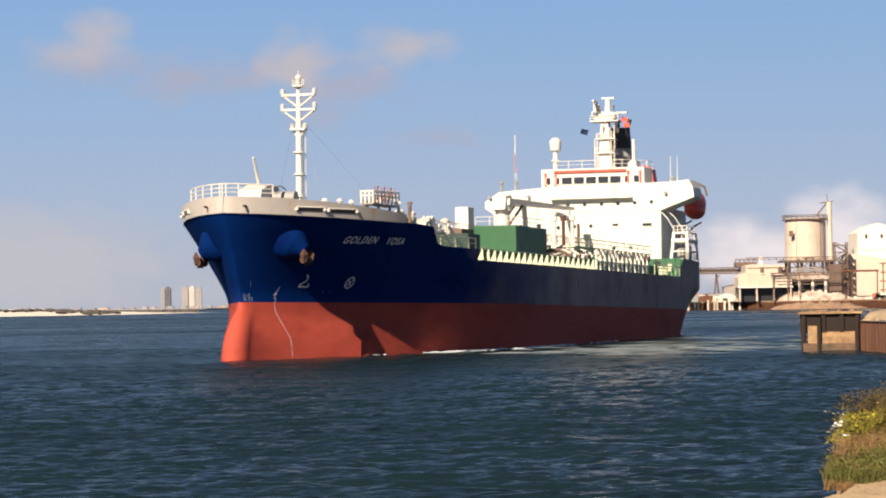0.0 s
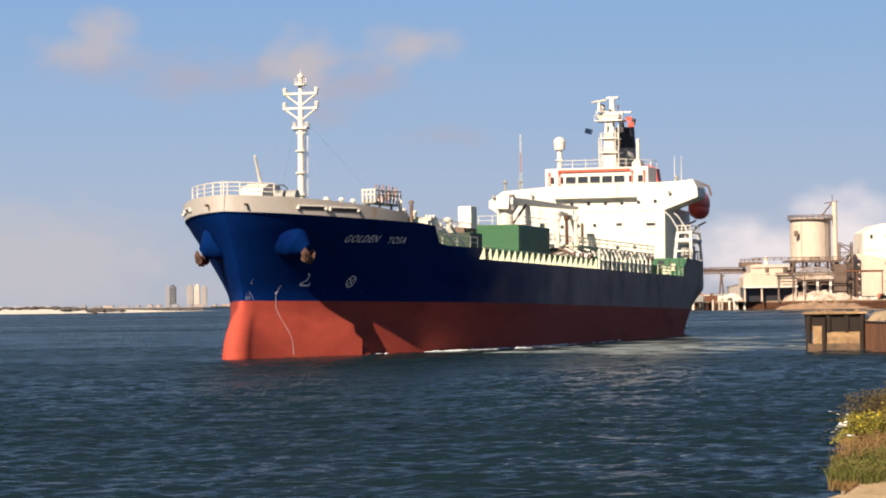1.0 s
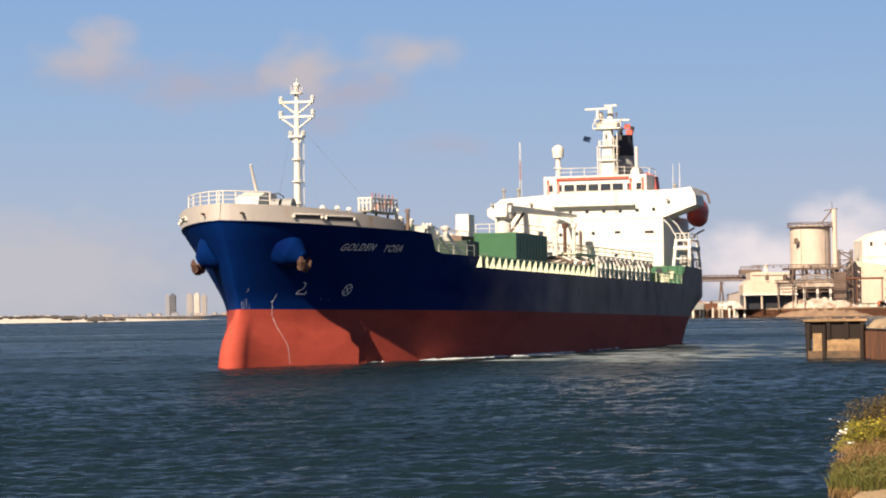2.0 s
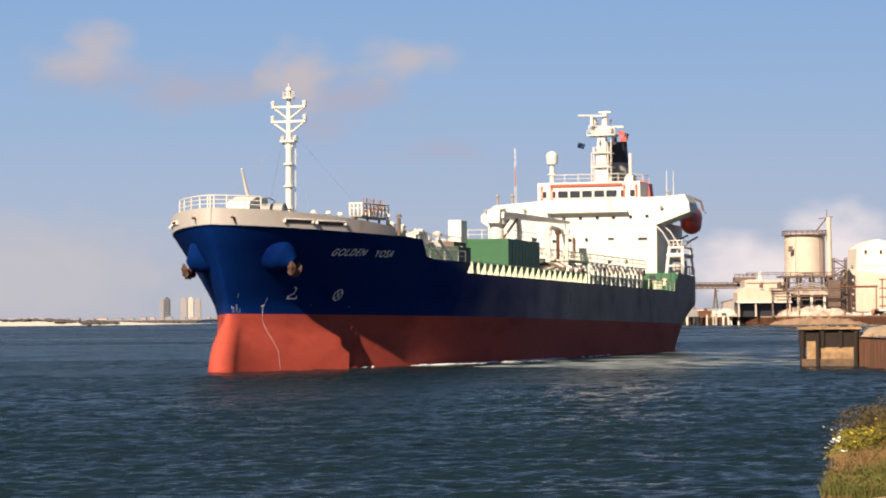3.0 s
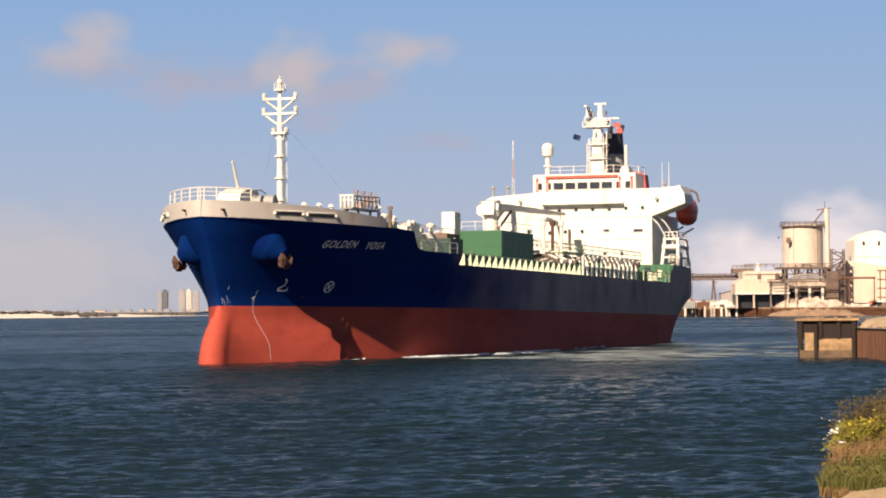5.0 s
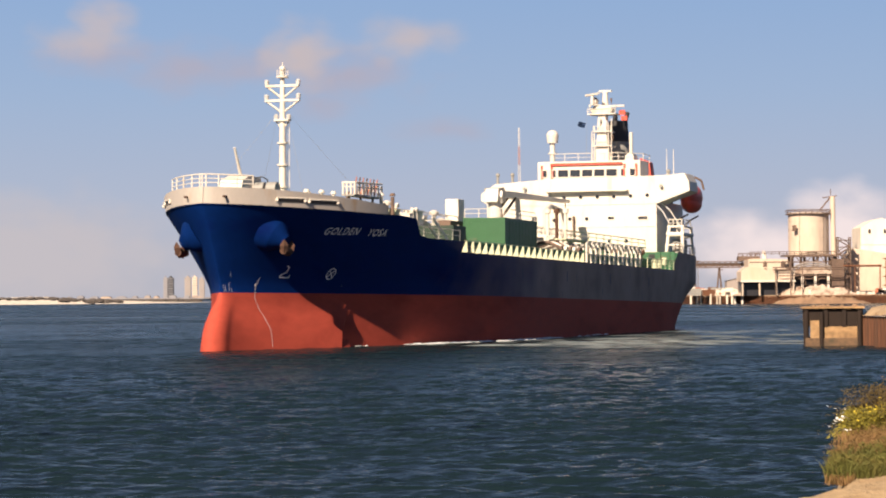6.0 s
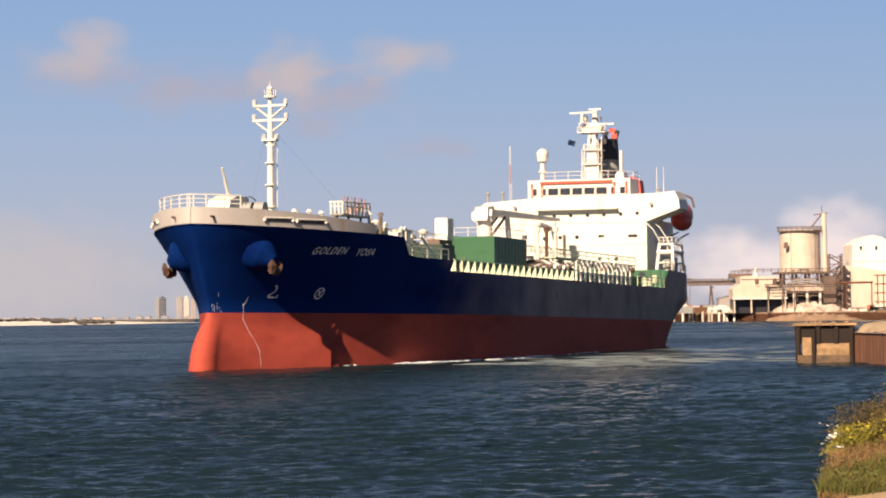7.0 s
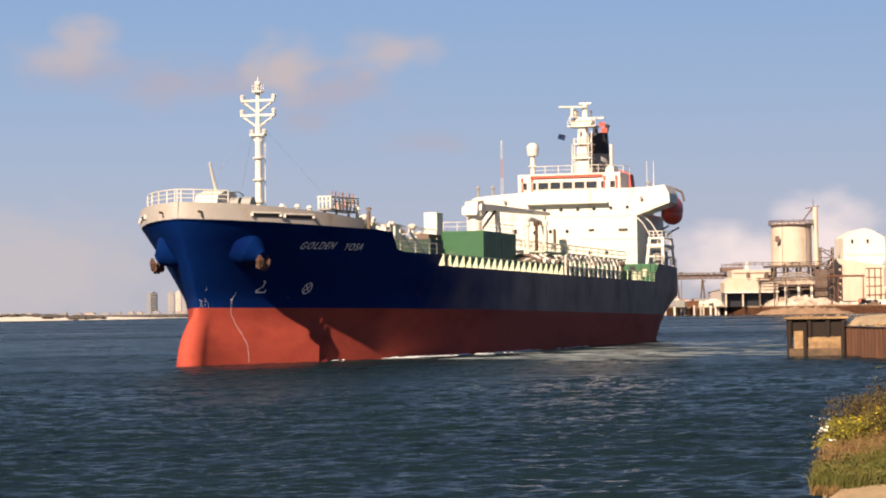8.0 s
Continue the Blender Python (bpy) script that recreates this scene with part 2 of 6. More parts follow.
M = {
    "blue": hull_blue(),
    "red": material("antifouling_red_paint", (0.385, 0.068, 0.046), 0.65, vary=0.14, scale=0.5, second=(0.2482, 0.04015, 0.0292), stain=0.3, bump=0.1, stretch=(0.3, 1, 1), spec=0.06),
    "white": material("white_ship_paint", (0.63, 0.59, 0.53), 0.5, vary=0.06, scale=0.6, second=(0.50, 0.40, 0.28), stain=0.08, stretch=(1, 1, 0.3)),
    "bulwark": material("pale_grey_bulwark_paint", (0.47, 0.43, 0.395), 0.55, vary=0.07, scale=0.8, second=(0.42, 0.30, 0.20), stain=0.1, stretch=(1, 1, 0.4)),
    "green": material("green_container_paint", (0.01314, 0.09125, 0.03285), 0.5, vary=0.1, scale=0.8),
    "deckgreen": material("deck_green_paint", (0.0219, 0.1095, 0.0511), 0.65, vary=0.2, scale=0.8, second=(0.12, 0.08, 0.05), stain=0.2),
    # deck green darkened to hold the shade behind the forecastle
    "shadegreen": material("shaded_deck_green", (0.008, 0.03, 0.018), 0.6, vary=0.2),
    # near-black; in bays, recesses and doorways it stands in for their shade
    "dark": material("dark_opening", (0.02, 0.02, 0.025), 0.4),
    "black": material("black_funnel_paint", (0.02, 0.02, 0.025), 0.6),
    "redtrim": material("red_trim_paint", (0.62, 0.07, 0.04), 0.5),
    "orange": material("orange_red_lifeboat", (0.55, 0.06, 0.035), 0.45),
    "rust": material("rusty_anchor_steel", (0.072, 0.034, 0.022), 0.85, vary=0.35, scale=2, bump=0.5),
    "mark": material("white_hull_marking", (0.72, 0.72, 0.74), 0.6),
    "glass": material("dark_window_glass", (0.03, 0.035, 0.045), 0.12, vary=0.05),
    "grey": material("grey_machinery_paint", (0.26, 0.26, 0.25), 0.5, vary=0.15),
    "palegrey": material("pale_grey_fitting_paint", (0.48, 0.48, 0.48), 0.5, vary=0.1),
    "concrete": material("stained_quay_concrete", (0.34, 0.215, 0.11), 0.9, vary=0.4, scale=0.8, second=(0.136, 0.08, 0.044), stain=0.4, bump=0.5),
    "wetconcrete": material("wet_weedy_concrete", (0.12, 0.072, 0.04), 0.7, vary=0.4, scale=1.2, second=(0.05, 0.04, 0.025), stain=0.4, bump=0.5),
    "timber": material("dark_wet_timber", (0.016, 0.008, 0.005), 0.85, vary=0.3, scale=2, bump=0.5),
    "ruststeel": material("rusted_sheet_steel", (0.136, 0.056, 0.0288), 0.9, vary=0.4, scale=0.7, second=(0.10, 0.05, 0.03), stain=0.4, bump=0.4, stretch=(1.5, 1.5, 0.3)),
    "cream": material("cream_industrial_cladding", (0.56, 0.46, 0.375), 0.75, vary=0.16, scale=0.15, second=(0.5, 0.38, 0.26), stain=0.15, stretch=(1, 1, 0.3)),
    "plant": material("weathered_plant_steel", (0.12, 0.08, 0.062), 0.8, vary=0.3, scale=0.3),
    "sand": material("pale_dredged_sand", (0.70, 0.635, 0.55), 0.95, vary=0.2, scale=0.15, second=(0.30, 0.24, 0.18), stain=0.3),
    "earth": material("dry_sandy_bank_soil", (0.4056, 0.2886, 0.1638), 0.95, vary=0.25, scale=3, second=(0.32, 0.21, 0.11), stain=0.25, bump=0.7),
    "tower": material("grey_brown_tower_block", (0.288, 0.256, 0.24), 0.8, vary=0.1, scale=0.05),
    "foamsheen": material("thin_foam_and_sheen", (0.125, 0.15, 0.16), 0.8, vary=0.2, scale=2),
    "whitewash": material("sunlit_whitewashed_wall", (0.72, 0.65, 0.555), 0.8, vary=0.06, scale=0.1, second=(0.55, 0.45, 0.34), stain=0.08, stretch=(1, 1, 0.3)),
    "madeground": material("sandy_made_ground", (0.39, 0.2886, 0.1833), 0.95, vary=0.25, scale=0.5, second=(0.26, 0.17, 0.10), stain=0.35, bump=0.6),
    "dirt": material("brown_works_ground", (0.22, 0.14, 0.09), 0.95, vary=0.3, scale=0.1, second=(0.36, 0.28, 0.2), stain=0.3),
    "scuff": material("faded_blue_grey_paint", (0.05, 0.06, 0.11), 0.7, vary=0.3),
    "stay": material("pale_yellow_green_paint", (0.52, 0.54, 0.38), 0.6, vary=0.12),
    "flagblue": material("dark_blue_cloth", (0.02, 0.05, 0.13), 0.9),
    "foam": material("white_foam", (0.75, 0.78, 0.80), 0.9, vary=0.1, scale=3),
    "grassgreen": material("green_grass_blade", (0.0771, 0.0805, 0.0121), 0.8, vary=0.4, scale=6, second=(0.134, 0.101, 0.0235), stain=0.35),
    "drygrass": material("dry_grass_blade", (0.181, 0.104, 0.0402), 0.85, vary=0.35, scale=6, second=(0.134, 0.0939, 0.0268), stain=0.35),
    "shrub": material("yellow_green_leaf", (0.1716, 0.1482, 0.0156), 0.8, vary=0.4, scale=6),
    "scrub": material("brown_dry_scrub", (0.062, 0.042, 0.011), 0.9, vary=0.45, scale=5),
    "yellow": material("yellow_petal", (0.55, 0.42, 0.03), 0.7),
    "petal": material("white_petal", (0.8, 0.8, 0.78), 0.7),
    "pale": material("pale_broken_rock", (0.42, 0.34, 0.28), 0.95, vary=0.35, scale=0.5, second=(0.16, 0.10, 0.07), stain=0.4, bump=0.6),
    "brick": material("faded_red_steel", (0.36, 0.13, 0.08), 0.85, vary=0.2, scale=0.4),
    # one pale grey for far things, the haze of the air mixed into it
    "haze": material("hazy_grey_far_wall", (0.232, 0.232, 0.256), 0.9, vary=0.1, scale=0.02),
    # the far wall's grey again, with shade put into the colour
    "shade": material("shaded_far_wall", (0.056, 0.06, 0.072), 0.9, vary=0.1, scale=0.02),
    "darkrock": material("dark_wet_rock", (0.07, 0.06, 0.055), 0.9, vary=0.3, scale=0.1),
    "mastred": material("faded_red_mast_paint", (0.40, 0.27, 0.27), 0.8),
    "mastwhite": material("hazy_white_mast_paint", (0.48, 0.50, 0.54), 0.8),
    "water": water_material(),
}


# ---- mesh helpers ----
def box(bm, x0, x1, y0, y1, z0, z1):
    r = bmesh.ops.create_cube(bm, size=1)["verts"]
    for v in r:
        v.co = Vector(((x0 + x1) / 2 + v.co.x * (x1 - x0), (y0 + y1) / 2 + v.co.y * (y1 - y0), (z0 + z1) / 2 + v.co.z * (z1 - z0)))
    return r


def rod(bm, a, b, r, r2=None, n=8):
    a, b = Vector(a), Vector(b)
    d = b - a
    m = Matrix.Translation((a + b) / 2) @ d.to_track_quat("Z", "Y").to_matrix().to_4x4()
    return bmesh.ops.create_cone(bm, cap_ends=True, segments=n, radius1=r, radius2=r if r2 is None else r2, depth=d.length, matrix=m)["verts"]


def pipe(bm, pts, r, n=6):
    for a, b in zip(pts, pts[1:]):
        rod(bm, a, b, r, n=n)


def ball(bm, c, r, sc=(1, 1, 1), n=12):
    m = Matrix.Translation(c) @ Matrix.Diagonal((*sc, 1))
    return bmesh.ops.create_uvsphere(bm, u_segments=n, v_segments=max(6, n // 2), radius=r, matrix=m)["verts"]


def prism(bm, outline, lo, hi, axis="y"):
    """A flat outline given a thickness along one axis."""
    def at(p, d):
        return {"y": (p[0], d, p[1]), "x": (d, p[0], p[1]), "z": (p[0], p[1], d)}[axis]
    a = [bm.verts.new(at(p, lo)) for p in outline]
    b = [bm.verts.new(at(p, hi)) for p in outline]
    bm.faces.new(a), bm.faces.new(b[::-1])
    for i in range(len(a)):
        j = (i + 1) % len(a)
        bm.faces.new((a[i], b[i], b[j], a[j]))
    return a + b


def finish(bm, name, mat, smooth=False, bevel=0.0):
    bmesh.ops.recalc_face_normals(bm, faces=bm.faces)
    if bevel:
        bmesh.ops.bevel(bm, geom=list(bm.edges), offset=bevel, segments=2, profile=0.5, affect="EDGES", clamp_overlap=True)
    me = bpy.data.meshes.new(name)
    bm.to_mesh(me)
    bm.free()
    if smooth:
        me.polygons.foreach_set("use_smooth", [True] * len(me.polygons))
        me.set_sharp_from_angle(angle=radians(35))
    me.materials.append(M[mat] if isinstance(mat, str) else mat)
    return me


def part(name, bm, mat, parent, label="", smooth=False, bevel=0.0):
    ob = new(name, finish(bm, name, mat, smooth, bevel))
    ob.parent = parent
    return tagged(ob, label)


def thing(name, bm, mat, label, category="", group="", kind="", smooth=False, bevel=0.0):
    return tagged(new(name, finish(bm, name, mat, smooth, bevel)), label, category, group, kind)


def B():
    return bmesh.new()


# ---- sea ----
def sea():
    """One sheet of water to the horizon, with waves as real relief where the camera looks across it."""
    def steps(lo, hi, fine_lo, fine_hi, d, grow=1.22):
        mid = list(np.arange(fine_lo, fine_hi, d))
        up, w, v = [], d, fine_hi
        while v < hi:
            up.append(v)
            w *= grow if abs(v) < 60 else 1.2
            v += w
        down, w, v = [], d, fine_lo
        while v > lo:
            w *= grow if abs(v) < 60 else 1.2
            v -= w
            down.append(v)
        return np.array(down[::-1] + mid + up + [hi + 50])

    xs = steps(-3600, 3600, -22, 22, 0.13, 1.03)
    near, v, w = [], 13.0, 0.8
    while v < 4850:
        near.append(v)
        w = 0.8 if v < 50 else 0.11 * max(1.0, v / 72) ** 1.45
        v += w
    ys = np.array(list(steps(-4000, 12, 6, 12, 0.8))[:-2] + near + [4900])
    gx, gy = np.meshgrid(xs, ys)
    rng = np.random.RandomState(4)
    z = np.zeros_like(gx)
    dx = np.gradient(xs)[None, :]
    dy = np.gradient(ys)[:, None]
    for i in range(70):
        lam = 0.42 * 1.05 ** i if i < 32 else rng.uniform(0.45, 1.3)
        ang = rng.normal(-1.75, 0.45)
        slope = 0.0056
        if i >= 46:
            lam, ang, slope = rng.uniform(1.6, 4.5), rng.normal(-1.75, 0.5), 0.0025
        k = 2 * np.pi / lam
        kx, ky = math.cos(ang) * k, math.sin(ang) * k
        damp = np.clip(2.2 - 3.0 * np.maximum(dx * k * 0.9, dy * abs(ky)) / np.pi, 0, 1)
        ph = kx * gx + ky * gy + rng.uniform(0, 6.28)
        z += damp * slope * lam * (np.sin(ph) + 0.25 * np.sin(2 * ph + 1.0) * (damp > 0.5))
    n, mcol = gx.shape
    me = bpy.data.meshes.new("water")
    co = np.stack([gx, gy, z], -1).reshape(-1, 3)
    idx = np.arange(n * mcol).reshape(n, mcol)
    quads = np.stack([idx[:-1, :-1], idx[:-1, 1:], idx[1:, 1:], idx[1:, :-1]], -1).reshape(-1, 4)
    me.vertices.add(len(co))
    me.vertices.foreach_set("co", co.ravel())
    me.loops.add(quads.size)
    me.loops.foreach_set("vertex_index", quads.ravel())
    me.polygons.add(len(quads))
    me.polygons.foreach_set("loop_start", np.arange(len(quads)) * 4)
    me.polygons.foreach_set("use_smooth", np.ones(len(quads), bool))
    me.update()
    me.materials.append(M["water"])
    return tagged(new("water", me), "dark teal harbour water with small choppy waves", "water", kind="structure")


water = sea()

# ---- the tanker: x forward from the stem, y to port, z up; its deck lies level in its own space ----
TRIM = -0.8                    # degrees by the stern
AFT = -126.0                   # the transom
HALF = 12.0                    # half its beam
DECK = 8.1                     # main deck
BOOT = 4.5                     # top of the red bottom paint


def lerp(a, b, w):
    return a + (b - a) * w


def spread(table, v):
    """Straight steps through a short table."""
    for (a, p), (b, q) in zip(table, table[1:]):
        if v <= b:
            return lerp(p, q, max(0.0, (v - a) / (b - a)))
    return table[-1][1]


def stem(z):
    """How far forward the stem or, lower down, the bulb reaches at a height."""
    return spread([(-3, 0.2), (0, -0.05), (1.6, -0.45), (2.9, -1.3), (4.0, -2.4), (4.5, -2.6), (5.2, -2.6), (6, -2.2), (8, -1.05), (10, 0.15), (11.2, 0.8), (13, 1.8)], z)


def half_breadth(s, z):
    w = min(1.0, max(0.0, (z - 3.0) / 8.2)) ** 1.3
    s0, le = max(stem(z), -3.0) if z > 4.5 else -2.6, lerp(42.0, 32.0, w)
    n, m = lerp(1.75, 2.0, w), lerp(0.93, 0.68, w)
    u = (s - (s0 - le)) / le
    b = HALF * (1 - min(1.0, max(0.0, u)) ** n) ** m
    if z < 5.4 and s > -14:          # the bulb, faired into the sides
        nose, wid = stem(z), spread([(-3, 1.15), (0, 1.1), (2, 1.0), (3.5, 0.75), (4.5, 0.4), (5.4, 0.0)], z)
        back = nose - 1.5 - s
        c = wid * math.sqrt(max(0.0, 1 - (back / 1.5) ** 2)) if back < 0 else wid + 0.28 * wid * back
        b = (b ** 3.2 + c ** 3.2) ** 0.3125
    a = max(0.0, (-92 - s) / 34)
    k = lerp(0.95, 0.26, min(1.0, max(0.0, (z + 1) / 8)) ** 0.8)
    return b * (1 - k * a ** 2.2)


def sheer(s):
    """Top of the blue side."""
    return spread([(-126, 10.2), (-103.6, 10.2), (-103.0, DECK), (-29, DECK), (-27.6, 9.05), (-19.4, 9.15), (-18.2, 10.65), (-16, 10.8), (-8, 10.98), (-2, 11.15), (1, 11.25)], s)


def hull_shell(bm, z_lo, z_hi, levels, close_top):
    vs = [1 - math.cos(i / 96 * math.pi / 2) for i in range(96)] + [1.0]
    rows = []
    for j in range(levels + 1):
        row = []
        for v in vs:
            s_nom = lerp(1.0, AFT, v)
            lo, hi = z_lo, (sheer(s_nom) if z_hi is None else z_hi)
            z = lerp(lo, hi, j / levels)
            s = lerp(stem(z), AFT, v)
            row.append((s, half_breadth(s, z), z))
        rows.append(row)
    for side in (1, -1):
        g = [[bm.verts.new((s, side * b, z)) for s, b, z in row] for row in rows]
        for a, b in zip(g, g[1:]):
            for i in range(len(a) - 1):
                bm.faces.new((a[i], a[i + 1], b[i + 1], b[i]))
        if side == 1:
            port = g
    for j in range(levels):          # transom
        bm.faces.new((port[j][-1], g[j][-1], g[j + 1][-1], port[j + 1][-1]))
    bmesh.ops.remove_doubles(bm, verts=bm.verts, dist=0.002)
    return rows[-1]


ship = tagged(new("tanker_ship"), "product tanker with a blue hull, red bottom and white superstructure", "ship")


def build_hull():
    bm = B()
    hull_shell(bm, -3.0, BOOT, 12, False)
    part("hull_bottom", bm, "red", ship, "red antifouling paint", smooth=True)
    bm = B()
    top = hull_shell(bm, BOOT, None, 14, True)
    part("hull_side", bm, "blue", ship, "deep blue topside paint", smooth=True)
    # decks inside the shell
    bm = B()
    pts = [(s, b, z) for s, b, z in top]
    g1 = [bm.verts.new((s, b * 0.995, z - 0.12)) for s, b, z in pts]
    g2 = [bm.verts.new((s, -b * 0.995, z - 0.12)) for s, b, z in pts]
    for i in range(len(pts) - 1):
        bm.faces.new((g1[i], g1[i + 1], g2[i + 1], g2[i]))
    bmesh.ops.remove_doubles(bm, verts=bm.verts, dist=0.002)
    part("deck", bm, "deckgreen", ship, "green-painted steel deck")
    # bulwark round the forecastle, with thickness
    bm = B()
    loop = []
    n = 60
    for i in range(n + 1):
        s = 0.9 - 15.4 * (1 - math.cos(i / n * math.pi / 2))
        loop.append(s)
    def wall(side):
        prev = None
        for i, s in enumerate(loop):
            z0 = sheer(s) - 0.02
            z1 = spread([(-14.5, 11.5), (-11, 11.85), (-8, 12.08), (-4, 12.32), (-2, 12.42), (1, 12.5)], s)
            sA = s - 0.0
            y0 = half_breadth(min(sA, stem(z0)), z0)
            y1 = y0 + (0.12 if i else 0)
            ring = [bm.verts.new((s, side * (y0 + (0.015 if i else 0)), z0)), bm.verts.new((s + 0.1, side * y1, z1)),
                    bm.verts.new((s - 0.08, side * max(0, y1 - 0.18), z1)), bm.verts.new((s - 0.15, side * max(0, y0 - 0.14), z0))]
            if prev:
                for k in range(4):
                    bm.faces.new((prev[k], prev[(k + 1) % 4], ring[(k + 1) % 4], ring[k]))
            prev = ring
    wall(1), wall(-1)
    bmesh.ops.remove_doubles(bm, verts=bm.verts, dist=0.03)
    part("bulwark", bm, "bulwark", ship, "pale grey forecastle bulwark", smooth=True)


build_hull()


# ---- the ship's details ----
def on_hull(s, z, off=0.035):
    return Vector((s, half_breadth(s, z) + off, z))


def hull_ribbon(bm, pts, width):
    """A painted line on the port side through (x, z) points."""
    for (a, za), (b, zb) in zip(pts, pts[1:]):
        d = Vector((b - a, zb - za))
        n = Vector((-d.y, d.x)).normalized() * width / 2
        e = d.normalized() * width * 0.35
        q = [(a - e.x + n.x, za - e.y + n.y), (b + e.x + n.x, zb + e.y + n.y), (b + e.x - n.x, zb + e.y - n.y), (a - e.x - n.x, za - e.y - n.y)]
        bm.faces.new([bm.verts.new(on_hull(*p)) for p in q])


def ship_name():
    for word, s0 in (("GOLDEN", -8.7), ("YOSA", -13.3)):
        cu = bpy.data.curves.new("lettering", "FONT")
        cu.body, cu.size, cu.space_character, cu.shear, cu.offset = word, 0.77, 1.2, 0.17, 0.012
        tmp = new("lettering", cu)
        bpy.context.view_layer.update()
        me = bpy.data.meshes.new_from_object(tmp.evaluated_get(bpy.context.evaluated_depsgraph_get()))
        bpy.data.objects.remove(tmp)
        for v in me.vertices:
            v.co = on_hull(s0 - v.co.x, 9.08 + v.co.y + 0.02 * v.co.x, 0.05)
        me.materials.clear()
        me.materials.append(M["mark"])
        ob = new("lettering", me)
        ob.parent = ship
        tagged(ob, "white painted ship's name lettering")


def hull_marks():
    bm = B()
    hull_ribbon(bm, [(-7.3, 6.6), (-7.52, 6.48), (-7.5, 6.12), (-7.08, 5.86), (-7.1, 5.72), (-7.9, 5.7), (-7.9, 5.9)], 0.1)
    part("bow_mark", bm, "mark", ship, "white painted bulbous bow mark")
    bm = B()
    c, r = (-11.9, 6.05), 0.42
    hull_ribbon(bm, [(c[0] + r * math.cos(i / 14 * 6.2832), c[1] + r * math.sin(i / 14 * 6.2832)) for i in range(15)], 0.09)
    for a in (0.8, 2.37):
        hull_ribbon(bm, [(c[0] + 0.34 * math.cos(a), c[1] + 0.34 * math.sin(a)), (c[0] - 0.34 * math.cos(a), c[1] - 0.34 * math.sin(a))], 0.09)
    part("thruster_mark", bm, "mark", ship, "white circled cross of the bow thruster")
    bm = B()
    hull_ribbon(bm, [(-5.4, 5.7), (-5.35, 5.35), (-5.25, 5.05), (-5.3, 4.0), (-5.65, 3.1), (-5.95, 2.5), (-6.25, 1.6), (-6.2, 0.3)], 0.03)
    hull_ribbon(bm, [(-5.35, 5.2), (-5.15, 5.1)], 0.07)
    part("salt_streak", bm, "mark", ship, "pale run-off streak down the bow")
    rng = random.Random(5)
    bm = B()
    for i in range(16):
        s, z = rng.uniform(-100, -38), rng.uniform(5.0, 7.6)
        hull_ribbon(bm, [(s, z), (s, z - rng.uniform(0.2, 0.9))], rng.uniform(0.05, 0.12))
    tagged(part("paint_scuffs", bm, "scuff", ship, "worn and scraped paint"), kind="stuff")
    for s, z, d in ((-2.75, 5.2, 0.6), (-2.9, 5.05, 0.5), (-3.1, 5.3, 0.7), (-3.35, 4.95, 0.4), (-2.95, 6.1, 0.35), (-9.6, 5.35, 0.12), (-10.4, 5.3, 0.1), (-13.6, 5.2, 0.14)):
        bm = B()
        hull_ribbon(bm, [(s, z), (s - 0.05, z - d)], 0.013)
        part("scratch", bm, "mark", ship)
    # welded tug push marks and seams: shallow vertical strakes
    for s in (-43.3, -58, -74, -90):
        bm = B()
        hull_ribbon(bm, [(s, 7.0), (s, 6.2)], 0.25)
        part("tug_mark", bm, "scuff", ship, "faded push-point mark")


def anchors():
    for side, (s, z) in ((1, (-4.95, 9.0)), (-1, (-3.7, 8.9))):
        y = half_breadth(s, z)
        tip = Vector((s + 0.1, side * (y + 0.5), z - 0.55))
        base = Vector((s + 0.05, side * (y - 0.95), z + 0.3))
        bm = B()
        rod(bm, base, lerp(base, tip, 0.55), 1.85, 1.3, n=28)
        rod(bm, lerp(base, tip, 0.55), tip, 1.3, 0.6, n=28)
        d = (tip - base).normalized()
        rod(bm, tip - d * 0.05, tip + d * 0.12, 0.66, 0.52, n=24)
        bolster = part("anchor_bolster", bm, "blue", ship, "raised blue hawse bolster", smooth=True)
        bm = B()
        t2 = tip + d * 0.15 + Vector((0, 0, -0.35))
        rod(bm, tip - d * 0.3, t2 + Vector((0, 0, -0.15)), 0.2)                        # shank
        cr = t2 + Vector((0, side * 0.05, -0.25))
        rod(bm, cr + Vector((0.75, 0, -0.05)), cr + Vector((-0.75, 0, -0.05)), 0.28, n=10)   # crown
        for e in (-0.62, 0.62):
            a0, a1 = cr + Vector((e, side * 0.05, -0.15)), cr + Vector((e * 1.3, side * 0.1, 0.75))
            rod(bm, a0, lerp(a0, a1, 0.55), 0.26, 0.34, n=4)
            rod(bm, lerp(a0, a1, 0.55), a1, 0.34, 0.08, n=4)
        for e in (-0.3, 0.3):
            rod(bm, cr + Vector((e, 0, 0)), cr + Vector((e, side * 0.1, -0.45)), 0.22, 0.12, n=8)
        part("anchor", bm, "rust", ship, "rusty stockless anchor hauled up")


def rail(bm, pts, height, bars=3, r=0.04, post=None):
    pts = [Vector(p) for p in pts]
    for k in range(bars):
        pipe(bm, [p + Vector((0, 0, height * (k + 1) / bars)) for p in pts], r * (1.2 if k == bars - 1 else 0.8))
    for p in pts[::post or 1]:
        rod(bm, p, p + Vector((0, 0, height)), r * 1.3, n=6)


